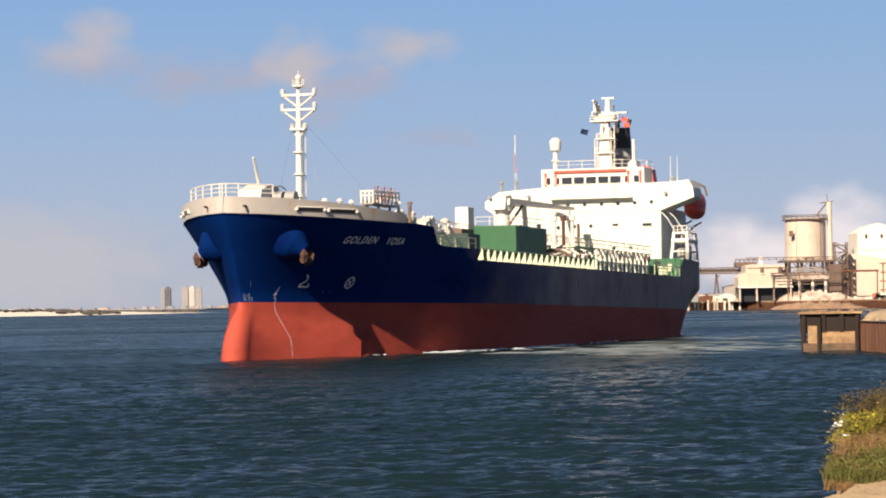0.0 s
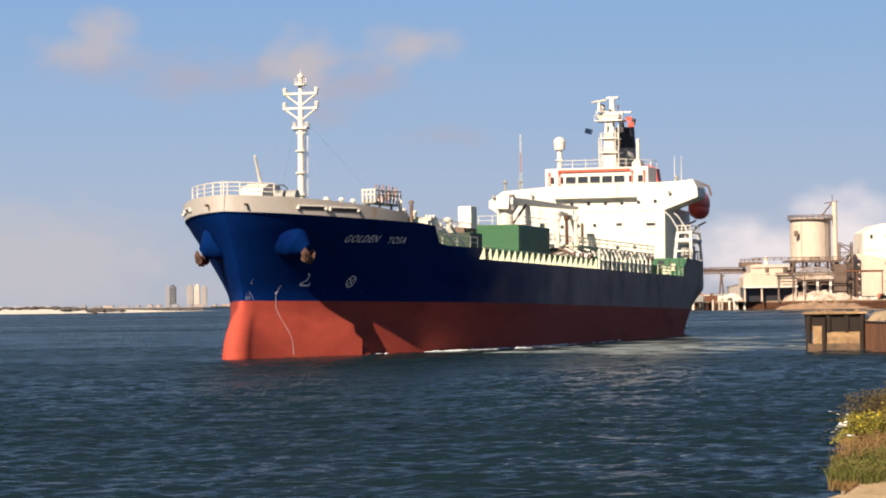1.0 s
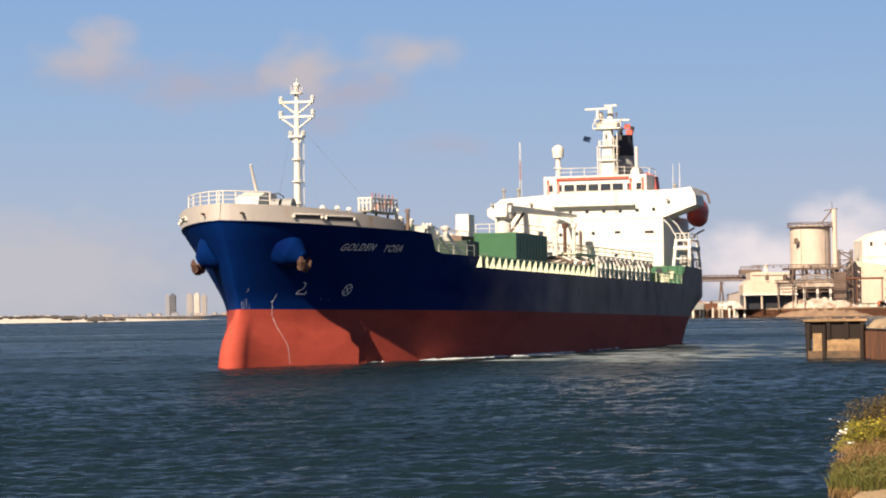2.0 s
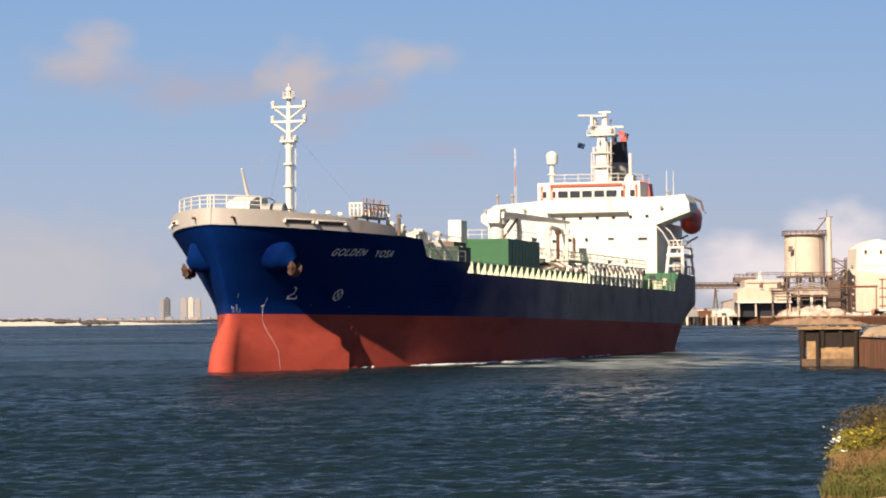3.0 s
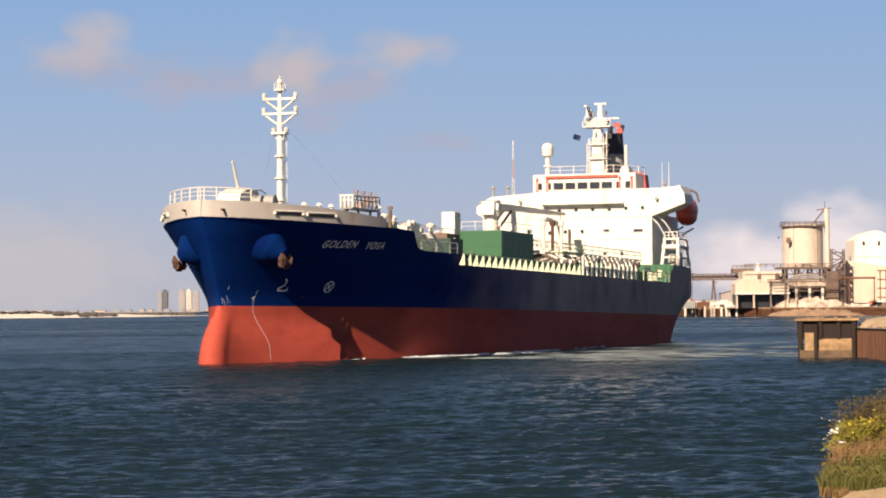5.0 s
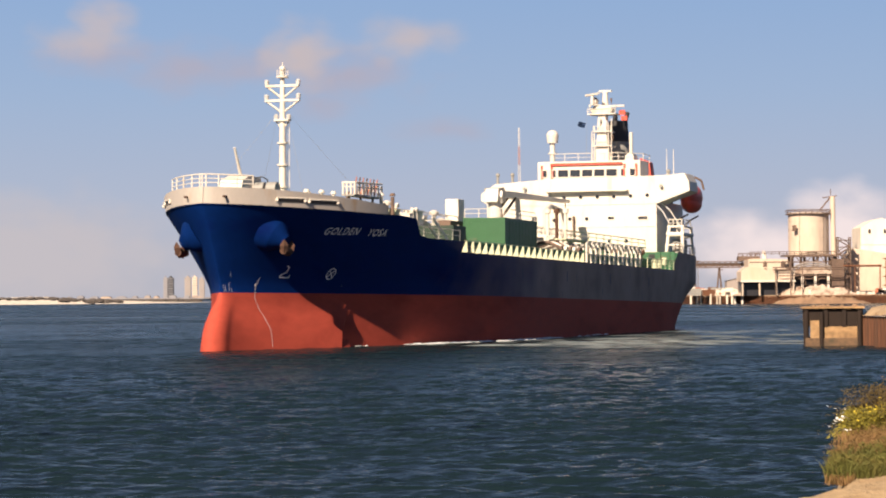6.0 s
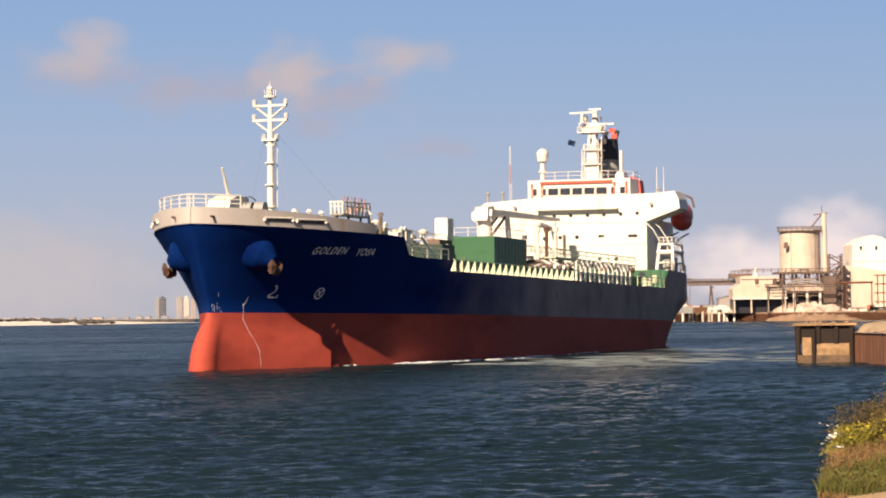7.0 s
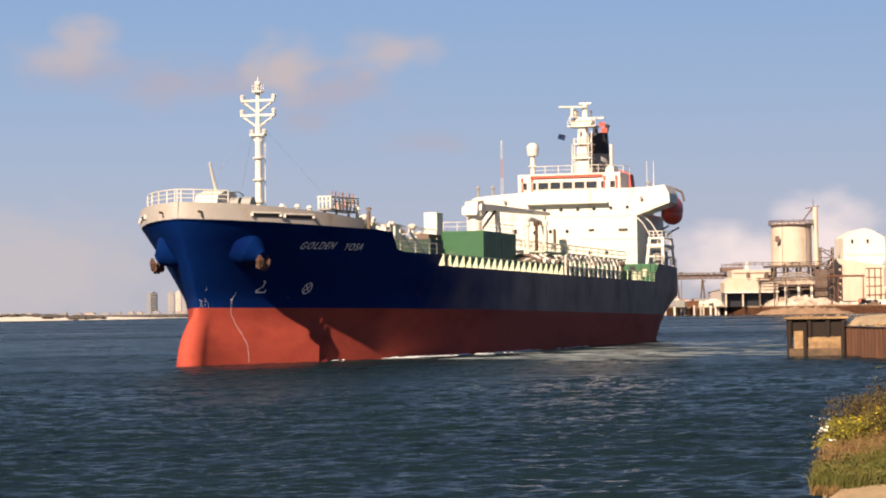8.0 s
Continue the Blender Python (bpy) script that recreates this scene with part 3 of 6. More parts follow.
def forecastle():
    bm = B()
    pts = []
    for s, side in [(-3.0, -1), (-1.8, -1), (-0.6, -1), (0.3, -1), (0.75, -1), (0.88, 0), (0.75, 1), (0.3, 1), (-0.6, 1), (-1.6, 1)]:
        z = spread([(-8, 12.08), (-4, 12.32), (-2, 12.42), (1, 12.5)], s)
        pts.append((s, side * max(0, half_breadth(s, sheer(s)) - 0.05), z))
    railing = None
    for k in range(3):
        bm = B()
        pipe(bm, [Vector(p) + Vector((0, 0, 0.95 * (k + 1) / 3)) for p in pts], 0.054 if k == 2 else 0.036)
        if railing:
            part("rail_bar", bm, "white", railing, smooth=True)
        else:
            railing = part("bow_railing", bm, "white", ship, "white pipe railing over the bow bulwark", smooth=True)
    for p in pts:
        bm = B()
        rod(bm, p, Vector(p) + Vector((0, 0, 0.95)), 0.058, n=6)
        part("rail_post", bm, "white", railing)
    # foremast
    bm = B()
    rod(bm, (-15.4, 0, 10.4), (-15.4, 0, 19.5), 0.31, 0.24, n=14)
    rod(bm, (-15.4, 0, 19.5), (-15.4, 0, 22.2), 0.22, 0.17, n=12)
    mast = part("foremast", bm, "white", ship, "white tubular foremast with cross arms", smooth=True)
    for z, w in ((21.55, 1.45), (20.35, 1.5)):
        bm = B()
        box(bm, -15.55, -15.25, -w, w, z - 0.09, z + 0.09)
        for e in (-1, 1):
            pipe(bm, [(-15.4, e * w * 0.93, z - 0.05), (-15.4, e * 0.12, z - 0.95)], 0.085)
            pipe(bm, [(-15.4, e * w * 0.98, z), (-15.4, e * w * 0.98, z + 0.5)], 0.03)
        part("cross_arm", bm, "white", mast)
    bm = B()
    box(bm, -15.8, -15.0, -0.62, 0.62, 18.65, 18.8)
    for e in (-1, 1):
        pipe(bm, [(-15.4, e * 0.55, 18.65), (-15.4, e * 0.2, 18.2)], 0.07)
    part("lamp_bracket", bm, "white", mast)
    for y, z in ((-1.38, 21.85), (1.38, 21.85), (-1.4, 20.65), (1.4, 20.7), (-0.55, 19.0), (0.55, 19.0)):
        bm = B()
        rod(bm, (-15.4, y, z - 0.2), (-15.4, y, z + 0.12), 0.17, 0.2, n=10)
        rod(bm, (-15.4, y, z + 0.12), (-15.4, y, z + 0.22), 0.22, 0.1, n=10)
        part("floodlight", bm, "palegrey", mast, "grey deck floodlight")
    bm = B()
    rod(bm, (-15.4, 0, 22.2), (-15.4, 0, 22.35), 0.5, 0.5, n=12)
    rod(bm, (-15.4, 0, 22.35), (-15.4, 0, 22.75), 0.16, n=8)
    ball(bm, (-15.4, 0, 22.95), 0.27, (1, 1, 0.9))
    for e in range(6):
        a = e * 1.047
        rod(bm, (-15.4 + 0.45 * math.cos(a), 0.45 * math.sin(a), 22.3), (-15.4 + 0.45 * math.cos(a), 0.45 * math.sin(a), 22.85), 0.03, n=5)
    rod(bm, (-15.4, 0, 23.1), (-15.4, 0, 23.5), 0.035, n=5)
    part("masthead_light", bm, "white", mast)
    bm = B()
    for y in (0.26, 0.46):
        rod(bm, (-15.75, y, 11), (-15.75, y, 18.6), 0.03, n=5)
    for k in range(26):
        rod(bm, (-15.75, 0.26, 11.2 + k * 0.29), (-15.75, 0.46, 11.2 + k * 0.29), 0.02, n=4)
    for z in (13.2, 15.0, 16.8):
        rod(bm, (-15.4, 0, z), (-15.4, 0, z + 0.12), 0.46, n=12)
    part("ladder", bm, "white", mast)
    bm = B()
    for e in (-1, 1):
        rod(bm, (-15.4, e * 0.4, 19.4), (-9.5, e * 4.2, 12.0), 0.009, n=4)
        rod(bm, (-15.4, e * 0.4, 19.4), (-24, e * 6.0, 10.4), 0.009, n=4)
    part("stay_wire", bm, "grey", ship)
    # jackstaff, windlass and its cover
    bm = B()
    rod(bm, (-6.6, 0.2, 12.9), (-4.9, 0.2, 15.8), 0.15, 0.09, n=10)
    part("jackstaff", bm, "white", ship, "white raked jackstaff")
    bm = B()
    prism(bm, [(-4.4, 12.0), (-4.9, 13.3), (-6.5, 13.75), (-8.6, 13.6), (-9.0, 12.0)], -1.0, 0.9)
    part("windlass_cover", bm, "white", ship, "white windlass cover", bevel=0.05)
    bm = B()
    for y in (0.95, 2.0):
        rod(bm, (-7.4, y, 12.6), (-7.4, y + 0.8, 12.6), 0.62, n=14)
    box(bm, -9.4, -6.0, 0.8, 2.6, 11, 12.2)
    pipe(bm, [(-9.4, 1.2, 12), (-9.2, 1.2, 13.5), (-8.2, 1.2, 13.7), (-6.2, 1.2, 13.5)], 0.05)
    part("windlass", bm, "grey", ship, "dark grey anchor windlass")
    # fairlead slots with roller rims, both sides of the bulwark
    for s0, s1 in ((-3.1, -5.4), (-5.75, -8.5)):
        for side in (1, -1):
            bm, rim = B(), B()
            z = 11.5 + (0.06 if s0 > -4 else 0)
            n = 6
            for k in range(n):
                a, b = lerp(s0, s1, k / n), lerp(s0, s1, (k + 1) / n)
                ya, yb = half_breadth(a, sheer(a)) + 0.10, half_breadth(b, sheer(b)) + 0.10
                bm.faces.new([bm.verts.new(p) for p in ((a, side * ya, z - 0.12), (b, side * yb, z - 0.12), (b, side * (yb + 0.03), z + 0.14), (a, side * (ya + 0.03), z + 0.14))])
                rod(rim, (a, side * (ya + 0.08), z + 0.2), (b, side * (yb + 0.08), z + 0.18), 0.062, n=6)
            for s in (s0, s1):
                y = half_breadth(s, sheer(s)) + 0.16
                ball(rim, (s, side * y, z), 0.14, n=8)
            slot = part("fairlead", bm, "dark", ship, "dark mooring fairlead slot")
            part("roller_rim", rim, "white", slot)
    for y in (-1.6, 1.6):
        bm = B()
        s = 0.5
        rod(bm, (s - 0.6, y, 11.75), (s + 0.06, y, 11.75), 0.09, n=10)
        part("panama_lead", bm, "rust", ship, "rust-edged mooring lead")
    # railed rack on the forecastle's break
    bm = B()
    box(bm, -17.1, -10.7, 6.9, 8.0, 12.2, 12.32)
    rack = part("rack_platform", bm, "grey", ship)
    bm = B()
    for k in range(8):
        s = -10.9 - k * 0.87
        rod(bm, (s, 8.0, 12.3), (s, 8.0, 13.25), 0.1, n=6)
    for k in range(4):
        rod(bm, (-10.8, 7.0 + 0.33 * k, 12.3), (-10.8, 7.0 + 0.33 * k, 13.25), 0.09, n=6)
    pipe(bm, [(-10.8, 6.9, 13.25), (-10.8, 8, 13.25), (-17.1, 8, 13.4)], 0.08)
    pipe(bm, [(-10.8, 6.9, 12.9), (-10.8, 8, 12.9), (-17.1, 8, 13.0)], 0.05)
    part("slatted_fence", bm, "white", rack, "white slatted fence")
    for k in range(7):
        bm = B()
        rod(bm, (-11.6 - 0.8 * k, 7.6, 12.4), (-11.9 - 0.8 * k, 7.75, 13.75), 0.07, 0.05, n=6)
        part("spare_pipe", bm, "rust" if k % 2 else "brick", rack)
    for s in (-11.1, -13.7, -16.5):
        bm = B()
        rod(bm, (s, 7.4, 10.4), (s, 7.4, 12.2), 0.1, n=6)
        part("rack_leg", bm, "plant", rack)
    # bollards, mushroom vents and winches over the forecastle
    rng = random.Random(11)
    for s, y in ((-9, 4.6), (-10.2, 5.4), (-11.4, 3.8), (-12.6, 5.5), (-13.4, 6.4), (-16.4, 8.2), (-17.4, 8.8)):
        bm = B()
        rod(bm, (s, y, 10.7), (s, y, 12.35 + rng.uniform(0, 0.35)), 0.16, n=10)
        rod(bm, (s, y, 12.45), (s, y, 12.68), 0.27, 0.16, n=12)
        part("mushroom_vent", bm, "white" if rng.random() < 0.6 else "plant", ship, smooth=True)
    for s, y in ((-13.8, 6.7), (-17.0, 7.4), (-16.6, 4.9)):
        bm = B()
        rod(bm, (s, y - 0.7, 11.35), (s, y + 0.7, 11.35), 0.36, n=14)
        for e in (-0.75, 0.75):
            rod(bm, (s, y + e, 11.35), (s, y + e * 1.1, 11.35), 0.5, n=16)
        box(bm, s - 0.8, s + 0.8, y - 0.9, y + 0.9, 10.6, 11.1)
        part("mooring_winch", bm, "plant", ship, "dark green mooring winch", smooth=True)
    bm = B()
    box(bm, -20, -12.2, 5.8, 6.6, 10.4, 11.9)
    for k in range(4):
        box(bm, -13 - 1.8 * k, -12.2 - 1.8 * k, 6.4, 7.1, 10.4, 11.3)
    part("hatch_coaming", bm, "white", ship, bevel=0.04)
    # valves, pipe ends and lockers at the break of the forecastle
    rngb = random.Random(57)
    for k in range(18):
        s, y = rngb.uniform(-26.5, -17.5), rngb.uniform(3.0, 8.6)
        base = sheer(s) - 0.15
        top = 11.2 + rngb.uniform(0.0, 0.9)
        bm = B()
        if k % 3 == 0:
            rod(bm, (s, y, base), (s, y, top), 0.13, n=8)
            pipe(bm, [(s, y, top), (s - 0.25, y, top + 0.22), (s - 0.6, y, top + 0.05)], 0.13, n=8)
            part("air_pipe", bm, "white", ship, smooth=True)
        elif k % 3 == 1:
            box(bm, s - 0.45, s + 0.45, y - 0.4, y + 0.4, base, top - 0.3)
            box(bm, s - 0.5, s + 0.5, y - 0.45, y + 0.45, top - 0.3, top - 0.22)
            part("fire_locker", bm, rngb.choice(["white", "stay", "redtrim", "white"]), ship, bevel=0.02)
        else:
            rod(bm, (s, y, base), (s, y, top - 0.2), 0.09, n=8)
            rod(bm, (s - 0.3, y, top - 0.5), (s + 0.3, y, top - 0.5), 0.15, n=8)
            rod(bm, (s, y, top - 0.2), (s, y, top - 0.13), 0.3, n=12)
            part("valve_wheel", bm, rngb.choice(["plant", "white", "rust"]), ship, smooth=True)
    # short rail and ladder down to the main deck
    bm = B()
    rail(bm, [(s, half_breadth(s, sheer(s)) - 0.15, sheer(s)) for s in (-18.8, -21.2, -23.6, -26, -27.4)], 0.9, 2, 0.03)
    part("break_railing", bm, "white", ship)
    bm = B()
    for y in (8.6, 9.4):
        prism(bm, [(-25.5, 10.9), (-25.5, 11.2), (-31.8, 8.4), (-31.8, 8.1)], y, y + 0.1)
    for k in range(10):
        box(bm, -26 - k * 0.6, -25.75 - k * 0.6, 8.7, 9.4, 10.75 - k * 0.28, 10.81 - k * 0.28)
    part("inclined_ladder", bm, "white", ship, "white inclined ladder from the forecastle")


def main_deck():
    # stays and open rail along both sides, stout and triangular
    for side in (1, -1):
        bm = B()
        y = side * (HALF - 0.12)
        box(bm, -66, -27, y - 0.04, y + 0.04, 9.06, 9.12)
        box(bm, -66, -27, y - 0.02, y + 0.02, 8.6, 8.63)
        railing = part("side_rail", bm, "stay", ship)
        for k in range(21):
            s = -27.6 - k * 1.85
            bm = B()
            prism(bm, [(y, 9.08), (y - side * 0.1, 9.08), (y - side * 0.5, 8.12), (y + side * 0.04, 8.12)], s - 0.06, s + 0.06, "x")
            part("rail_stay", bm, "stay", railing)
    bm = B()
    box(bm, -90, -68, 11.1, 11.3, 8.95, 9.05)
    fence = part("vent_pipe_fence", bm, "white", ship, "row of white gooseneck vent pipes")
    for k in range(13):
        s = -68 - k * 1.8
        bm = B()
        rod(bm, (s, 11.2, 8.1), (s, 11.2, 10.1), 0.13, n=6)
        if k < 12:
            pipe(bm, [(s, 11.2, 9.9), (s - 0.4, 11.2, 10.15), (s - 1.2, 11.2, 10.15), (s - 1.5, 11.2, 9.85)], 0.1)
            if k % 2:
                pipe(bm, [(s, 11.2, 8.5), (s - 0.9, 11.2, 8.35), (s - 1.8, 11.2, 8.5)], 0.1)
        part("vent_pipe", bm, "white", fence)
    bm = B()
    rail(bm, [(s, 11.9, 8.1) for s in range(-102, -89, 2)], 1.0, 3, 0.04)
    part("aft_side_rail", bm, "stay", ship)
    # added filler block, its shaded side a dark band behind the rails
    bm = B()
    box(bm, -105, -31, -9.4, 9.4, DECK - 0.1, 9.3)
    part("deck_filler", bm, "deckgreen", ship, "low green block added along the deck for a dark band", bevel=0.1)
    # green deck house
    bm = B()
    box(bm, -66.4, -55.6, 2.4, 6.6, DECK, 12.25)
    house = part("pump_house", bm, "green", ship, "green steel deck house", bevel=0.05)
    for z in (9.2, 10.7, 11.9):
        bm = B()
        box(bm, -55.6, -55.58, 2.5, 6.5, z, z + 0.04)
        part("panel_rib", bm, "green", house)
    for y in (2.4, 6.5):
        bm = B()
        box(bm, -55.6, -55.53, y, y + 0.1, DECK, 12.25)
        part("corner_post", bm, "green", house)
    for k in range(9):
        bm = B()
        box(bm, -57 - k * 1.1, -56.92 - k * 1.1, 6.6, 6.63, 8.4, 12.0)
        part("panel_rib", bm, "green", house)
    bm = B()
    box(bm, -55.6, -55.52, 3.0, 3.8, 8.3, 10.3)
    part("door", bm, "deckgreen", house, "dark green steel door", bevel=0.02)
    bm = B()
    rail(bm, [(-55.8, y, 12.25) for y in (2.5, 3.9, 5.3, 6.4)] + [(-58.5, 6.4, 12.25), (-61, 6.4, 12.25), (-63.5, 6.4, 12.25), (-66.2, 6.4, 12.25)], 0.85, 2, 0.03)
    part("roof_rail", bm, "white", house)
    # added block with a door; its near-black green stands in for the forecastle's shade
    bm = B()
    box(bm, -35.5, -32.0, 1.5, 9.2, DECK, 10.6)
    backing = part("deck_shade_block", bm, "shadegreen", ship, "added block, forecastle shade put into its dark green", bevel=0.05)
    bm = B()
    box(bm, -32.0, -31.93, 5.0, 5.8, 8.3, 10.2)
    part("door", bm, "dark", backing)
    # white locker ahead of it
    bm = B()
    box(bm, -61.5, -59.6, -0.75, 0.6, DECK, 14.3)
    part("vent_locker", bm, "white", ship, "tall white ventilation locker", bevel=0.06)
    bm = B()
    box(bm, -56, -52, 1.0, 2.3, DECK, 11.9)
    part("dark_locker", bm, "plant", ship)
    # pale vents, hatches and housings crowding the fore deck
    rngd = random.Random(33)
    for k in range(16):
        s, y = -36.5 - 1.55 * k, rngd.uniform(-6.5, 1.2)
        top = 12.7 + rngd.uniform(-0.5, 0.55)
        bm = B()
        if k % 3 == 0:
            w = rngd.uniform(0.6, 1.3)
            box(bm, s - w, s + w, y - w * 0.8, y + w * 0.8, 9.2, top - 0.4)
            box(bm, s - w - 0.08, s + w + 0.08, y - w * 0.8 - 0.08, y + w * 0.8 + 0.08, top - 0.4, top - 0.28)
            for e in (-0.6, 0.6):
                rod(bm, (s + e * w, y, top - 0.3), (s + e * w, y, top), 0.12, n=8)
            part("deck_housing", bm, "white", ship, "small white housing on the deck", bevel=0.04)
        else:
            rod(bm, (s, y, 9.2), (s, y, top - 0.35), 0.2, n=10)
            rod(bm, (s, y, top - 0.35), (s, y, top - 0.1), 0.42, 0.5, n=12)
            rod(bm, (s, y, top - 0.1), (s, y, top + 0.1), 0.5, 0.15, n=12)
            part("tank_vent", bm, "white" if k % 4 else "stay", ship, "white mushroom-capped tank vent", smooth=True)
    # pipe racks and clutter along the deck
    rng = random.Random(21)
    for i, y in enumerate((-6.5, -5.2, -3.4, -2.6, -1.8, -1.0, 1.0, 1.9)):
        z = 10.2 + (i % 3) * 0.5
        bm = B()
        rod(bm, (-27, y, z), (-106, y, z), 0.16 + 0.06 * (i % 2), n=8)
        for k in range(12):
            rod(bm, (-31 - 6.3 * k, y, z), (-31.16 - 6.3 * k, y, z), 0.27 + 0.06 * (i % 2), n=8)
        part("cargo_pipe", bm, "white", ship, "long white flanged cargo pipe", smooth=True)
    for k in range(13):
        s = -30 - 6 * k
        bm = B()
        for y in (-7, -3, 2.3):
            box(bm, s - 0.12, s + 0.12, y - 0.12, y + 0.12, DECK, 11.4)
        box(bm, s - 0.12, s + 0.12, -7.2, 2.5, 9.7, 9.95)
        box(bm, s - 0.15, s + 0.15, -7.2, 2.5, 11.3, 11.5)
        part("pipe_support", bm, "white", ship)
    bm = B()
    box(bm, -108, -28, -0.5, 0.5, 11.5, 11.58)
    for e in (-0.5, 0.5):
        rail(bm, [(s, e, 11.58) for s in range(-108, -26, 4)], 1.0, 2, 0.035)
    part("catwalk", bm, "white", ship, "raised deck catwalk with railings")
    for k in range(44):
        s, y = rng.uniform(-104, -29), rng.uniform(-8, 8.5)
        if -68 < s < -51 and y > 0.2:
            continue
        bm = B()
        h = rng.uniform(0.9, 2.4) + (1.0 if y < 2 else 0)
        kind = k % 4
        if kind == 0:
            rod(bm, (s, y, DECK), (s, y, DECK + h), 0.18, n=8)
            pipe(bm, [(s, y, DECK + h), (s - 0.3, y, DECK + h + 0.3), (s - 0.8, y, DECK + h + 0.1)], 0.18, n=8)
            part("gooseneck_vent", bm, "white", ship, smooth=True)
        elif kind == 1:
            rod(bm, (s, y, DECK), (s, y, DECK + h), 0.12, n=8)
            rod(bm, (s, y - 0.35, DECK + h), (s, y + 0.35, DECK + h), 0.3, n=12)
            rod(bm, (s, y, DECK + h * 0.6), (s, y, DECK + h * 0.66), 0.4, n=12)
            part("valve", bm, rng.choice(["plant", "rust", "stay"]), ship, smooth=True)
        elif kind == 2:
            rod(bm, (s, y, DECK), (s, y, DECK + 0.8), 0.75, n=16)
            rod(bm, (s, y, DECK + 0.8), (s, y, DECK + 0.98), 0.85, n=16)
            rod(bm, (s, y - 0.5, DECK + 1.0), (s, y - 0.5, DECK + 1.4), 0.1, n=6)
            part("tank_hatch", bm, "stay", ship, smooth=True)
        else:
            box(bm, s - 0.6, s + 0.6, y - 0.4, y + 0.4, DECK, DECK + h * 0.7)
            box(bm, s - 0.65, s + 0.65, y - 0.45, y + 0.45, DECK + h * 0.7, DECK + h * 0.7 + 0.06)
            part("deck_locker", bm, rng.choice(["white", "grey", "stay"]), ship)
    for k in range(46):
        s, y = rng.uniform(-106, -68), rng.uniform(3.0, 9.0)
        bm = B()
        h = rng.uniform(0.8, 2.6)
        if k % 3 == 0:
            pipe(bm, [(s, y, DECK), (s, y, DECK + h), (s - rng.uniform(0.8, 3), y, DECK + h), (s - 3, y, DECK)], rng.uniform(0.08, 0.18), n=7)
            part("branch_pipe", bm, rng.choice(["plant", "white", "stay", "deckgreen"]), ship, smooth=True)
        elif k % 3 == 1:
            rod(bm, (s, y, DECK), (s, y, DECK + h), 0.1, n=7)
            rod(bm, (s, y, DECK + h), (s, y, DECK + h + 0.08), 0.34, n=12)
            rod(bm, (s - 0.4, y, DECK + h * 0.5), (s + 0.4, y, DECK + h * 0.5), 0.16, n=8)
            part("hand_wheel", bm, rng.choice(["plant", "deckgreen", "rust"]), ship, smooth=True)
        else:
            prism(bm, [(s, DECK), (s, DECK + h * 0.6), (s - 0.5, DECK + h * 0.75), (s - 1.3, DECK + h * 0.75), (s - 1.5, DECK)], y - 0.4, y + 0.4)
            part("hose_box", bm, rng.choice(["deckgreen", "plant", "stay"]), ship)
    # manifold: a row of white upright drip-tray pipes aft of the green house
    for k in range(6):
        s = -68 - 1.6 * k
        bm = B()
        pipe(bm, [(s, 3.0, 9), (s, 6.4, 10.2), (s, 7.4, 10.2), (s, 8.6, 9.6)], 0.16, n=8)
        rod(bm, (s, 8.5, 9.6), (s, 8.75, 9.55), 0.3, n=12)
        part("manifold", bm, "white" if k % 2 else "plant", ship, "cargo manifold pipe with a flange", smooth=True)
    bm = B()
    rail(bm, [(s, 7.6, 10.8) for s in range(-106, -72, 3)], 0.8, 2, 0.045)
    box(bm, -106, -73, 6.4, 7.7, 10.65, 10.78)
    for s in range(-105, -73, 6):
        rod(bm, (s, 7.4, DECK), (s, 7.4, 10.65), 0.09, n=6)
    pipe(bm, [(-92, 8, 10.6), (-97, 8, 8.3)], 0.12)
    pipe(bm, [(-92, 8.8, 10.6), (-97, 8.8, 8.3)], 0.12)
    part("side_walkway", bm, "stay", ship, "pale railed walkway over the pipes")
    # crane
    bm = B()
    rod(bm, (-80, -2, DECK), (-80, -2, 14.8), 0.85, 0.75, n=18)
    rod(bm, (-80, -2, 14.8), (-80, -2, 15.6), 1.0, n=18)
    crane = part("crane_post", bm, "white", ship, "white deck crane with its jib stowed aft", smooth=True)
    bm = B()
    prism(bm, [(-78.6, 14.9), (-78.9, 16.3), (-81.0, 16.55), (-82, 15.6), (-81.2, 14.9)], -2.7, -1.3)
    part("crane_house", bm, "white", crane, bevel=0.06)
    bm = B()
    prism(bm, [(-79.2, 15.4), (-79.4, 16.1), (-84, 16.2), (-105.5, 16.3), (-105.5, 15.95), (-84, 15.55)], -1.9, -1.0)
    part("jib", bm, "white", crane, "white box-section jib", bevel=0.03)
    bm = B()
    rod(bm, (-104.8, -1.4, 15.9), (-104.8, -1.4, 14.9), 0.05, n=5)
    ball(bm, (-104.8, -1.4, 14.9), 0.28, n=8)
    part("hook_block", bm, "plant", crane)
    for y in (-1.9, -1.0):
        bm = B()
        rod(bm, (-79.3, y, 13.4), (-84, y, 15.5), 0.14, n=8)
        part("luffing_ram", bm, "plant", crane)
    bm = B()
    pipe(bm, [(-86, -4.5, DECK), (-86, -4.5, 15.2), (-86, -3.6, 16.0), (-86, -1.4, 15.7), (-86, -0.9, DECK)], 0.3, n=8)
    pipe(bm, [(-90, 0.6, DECK), (-90, 0.6, 14.4), (-91.5, 0.6, 15), (-97, 0.6, 14.6), (-97.5, 0.6, DECK)], 0.28, n=8)
    part("vent_arch", bm, "white", ship, "white arched vent trunk", smooth=True)
    for y in (1.4, 2.4, 3.4):
        bm = B()
        rod(bm, (-88, y, DECK), (-88, y, 14.0), 0.2, n=8)
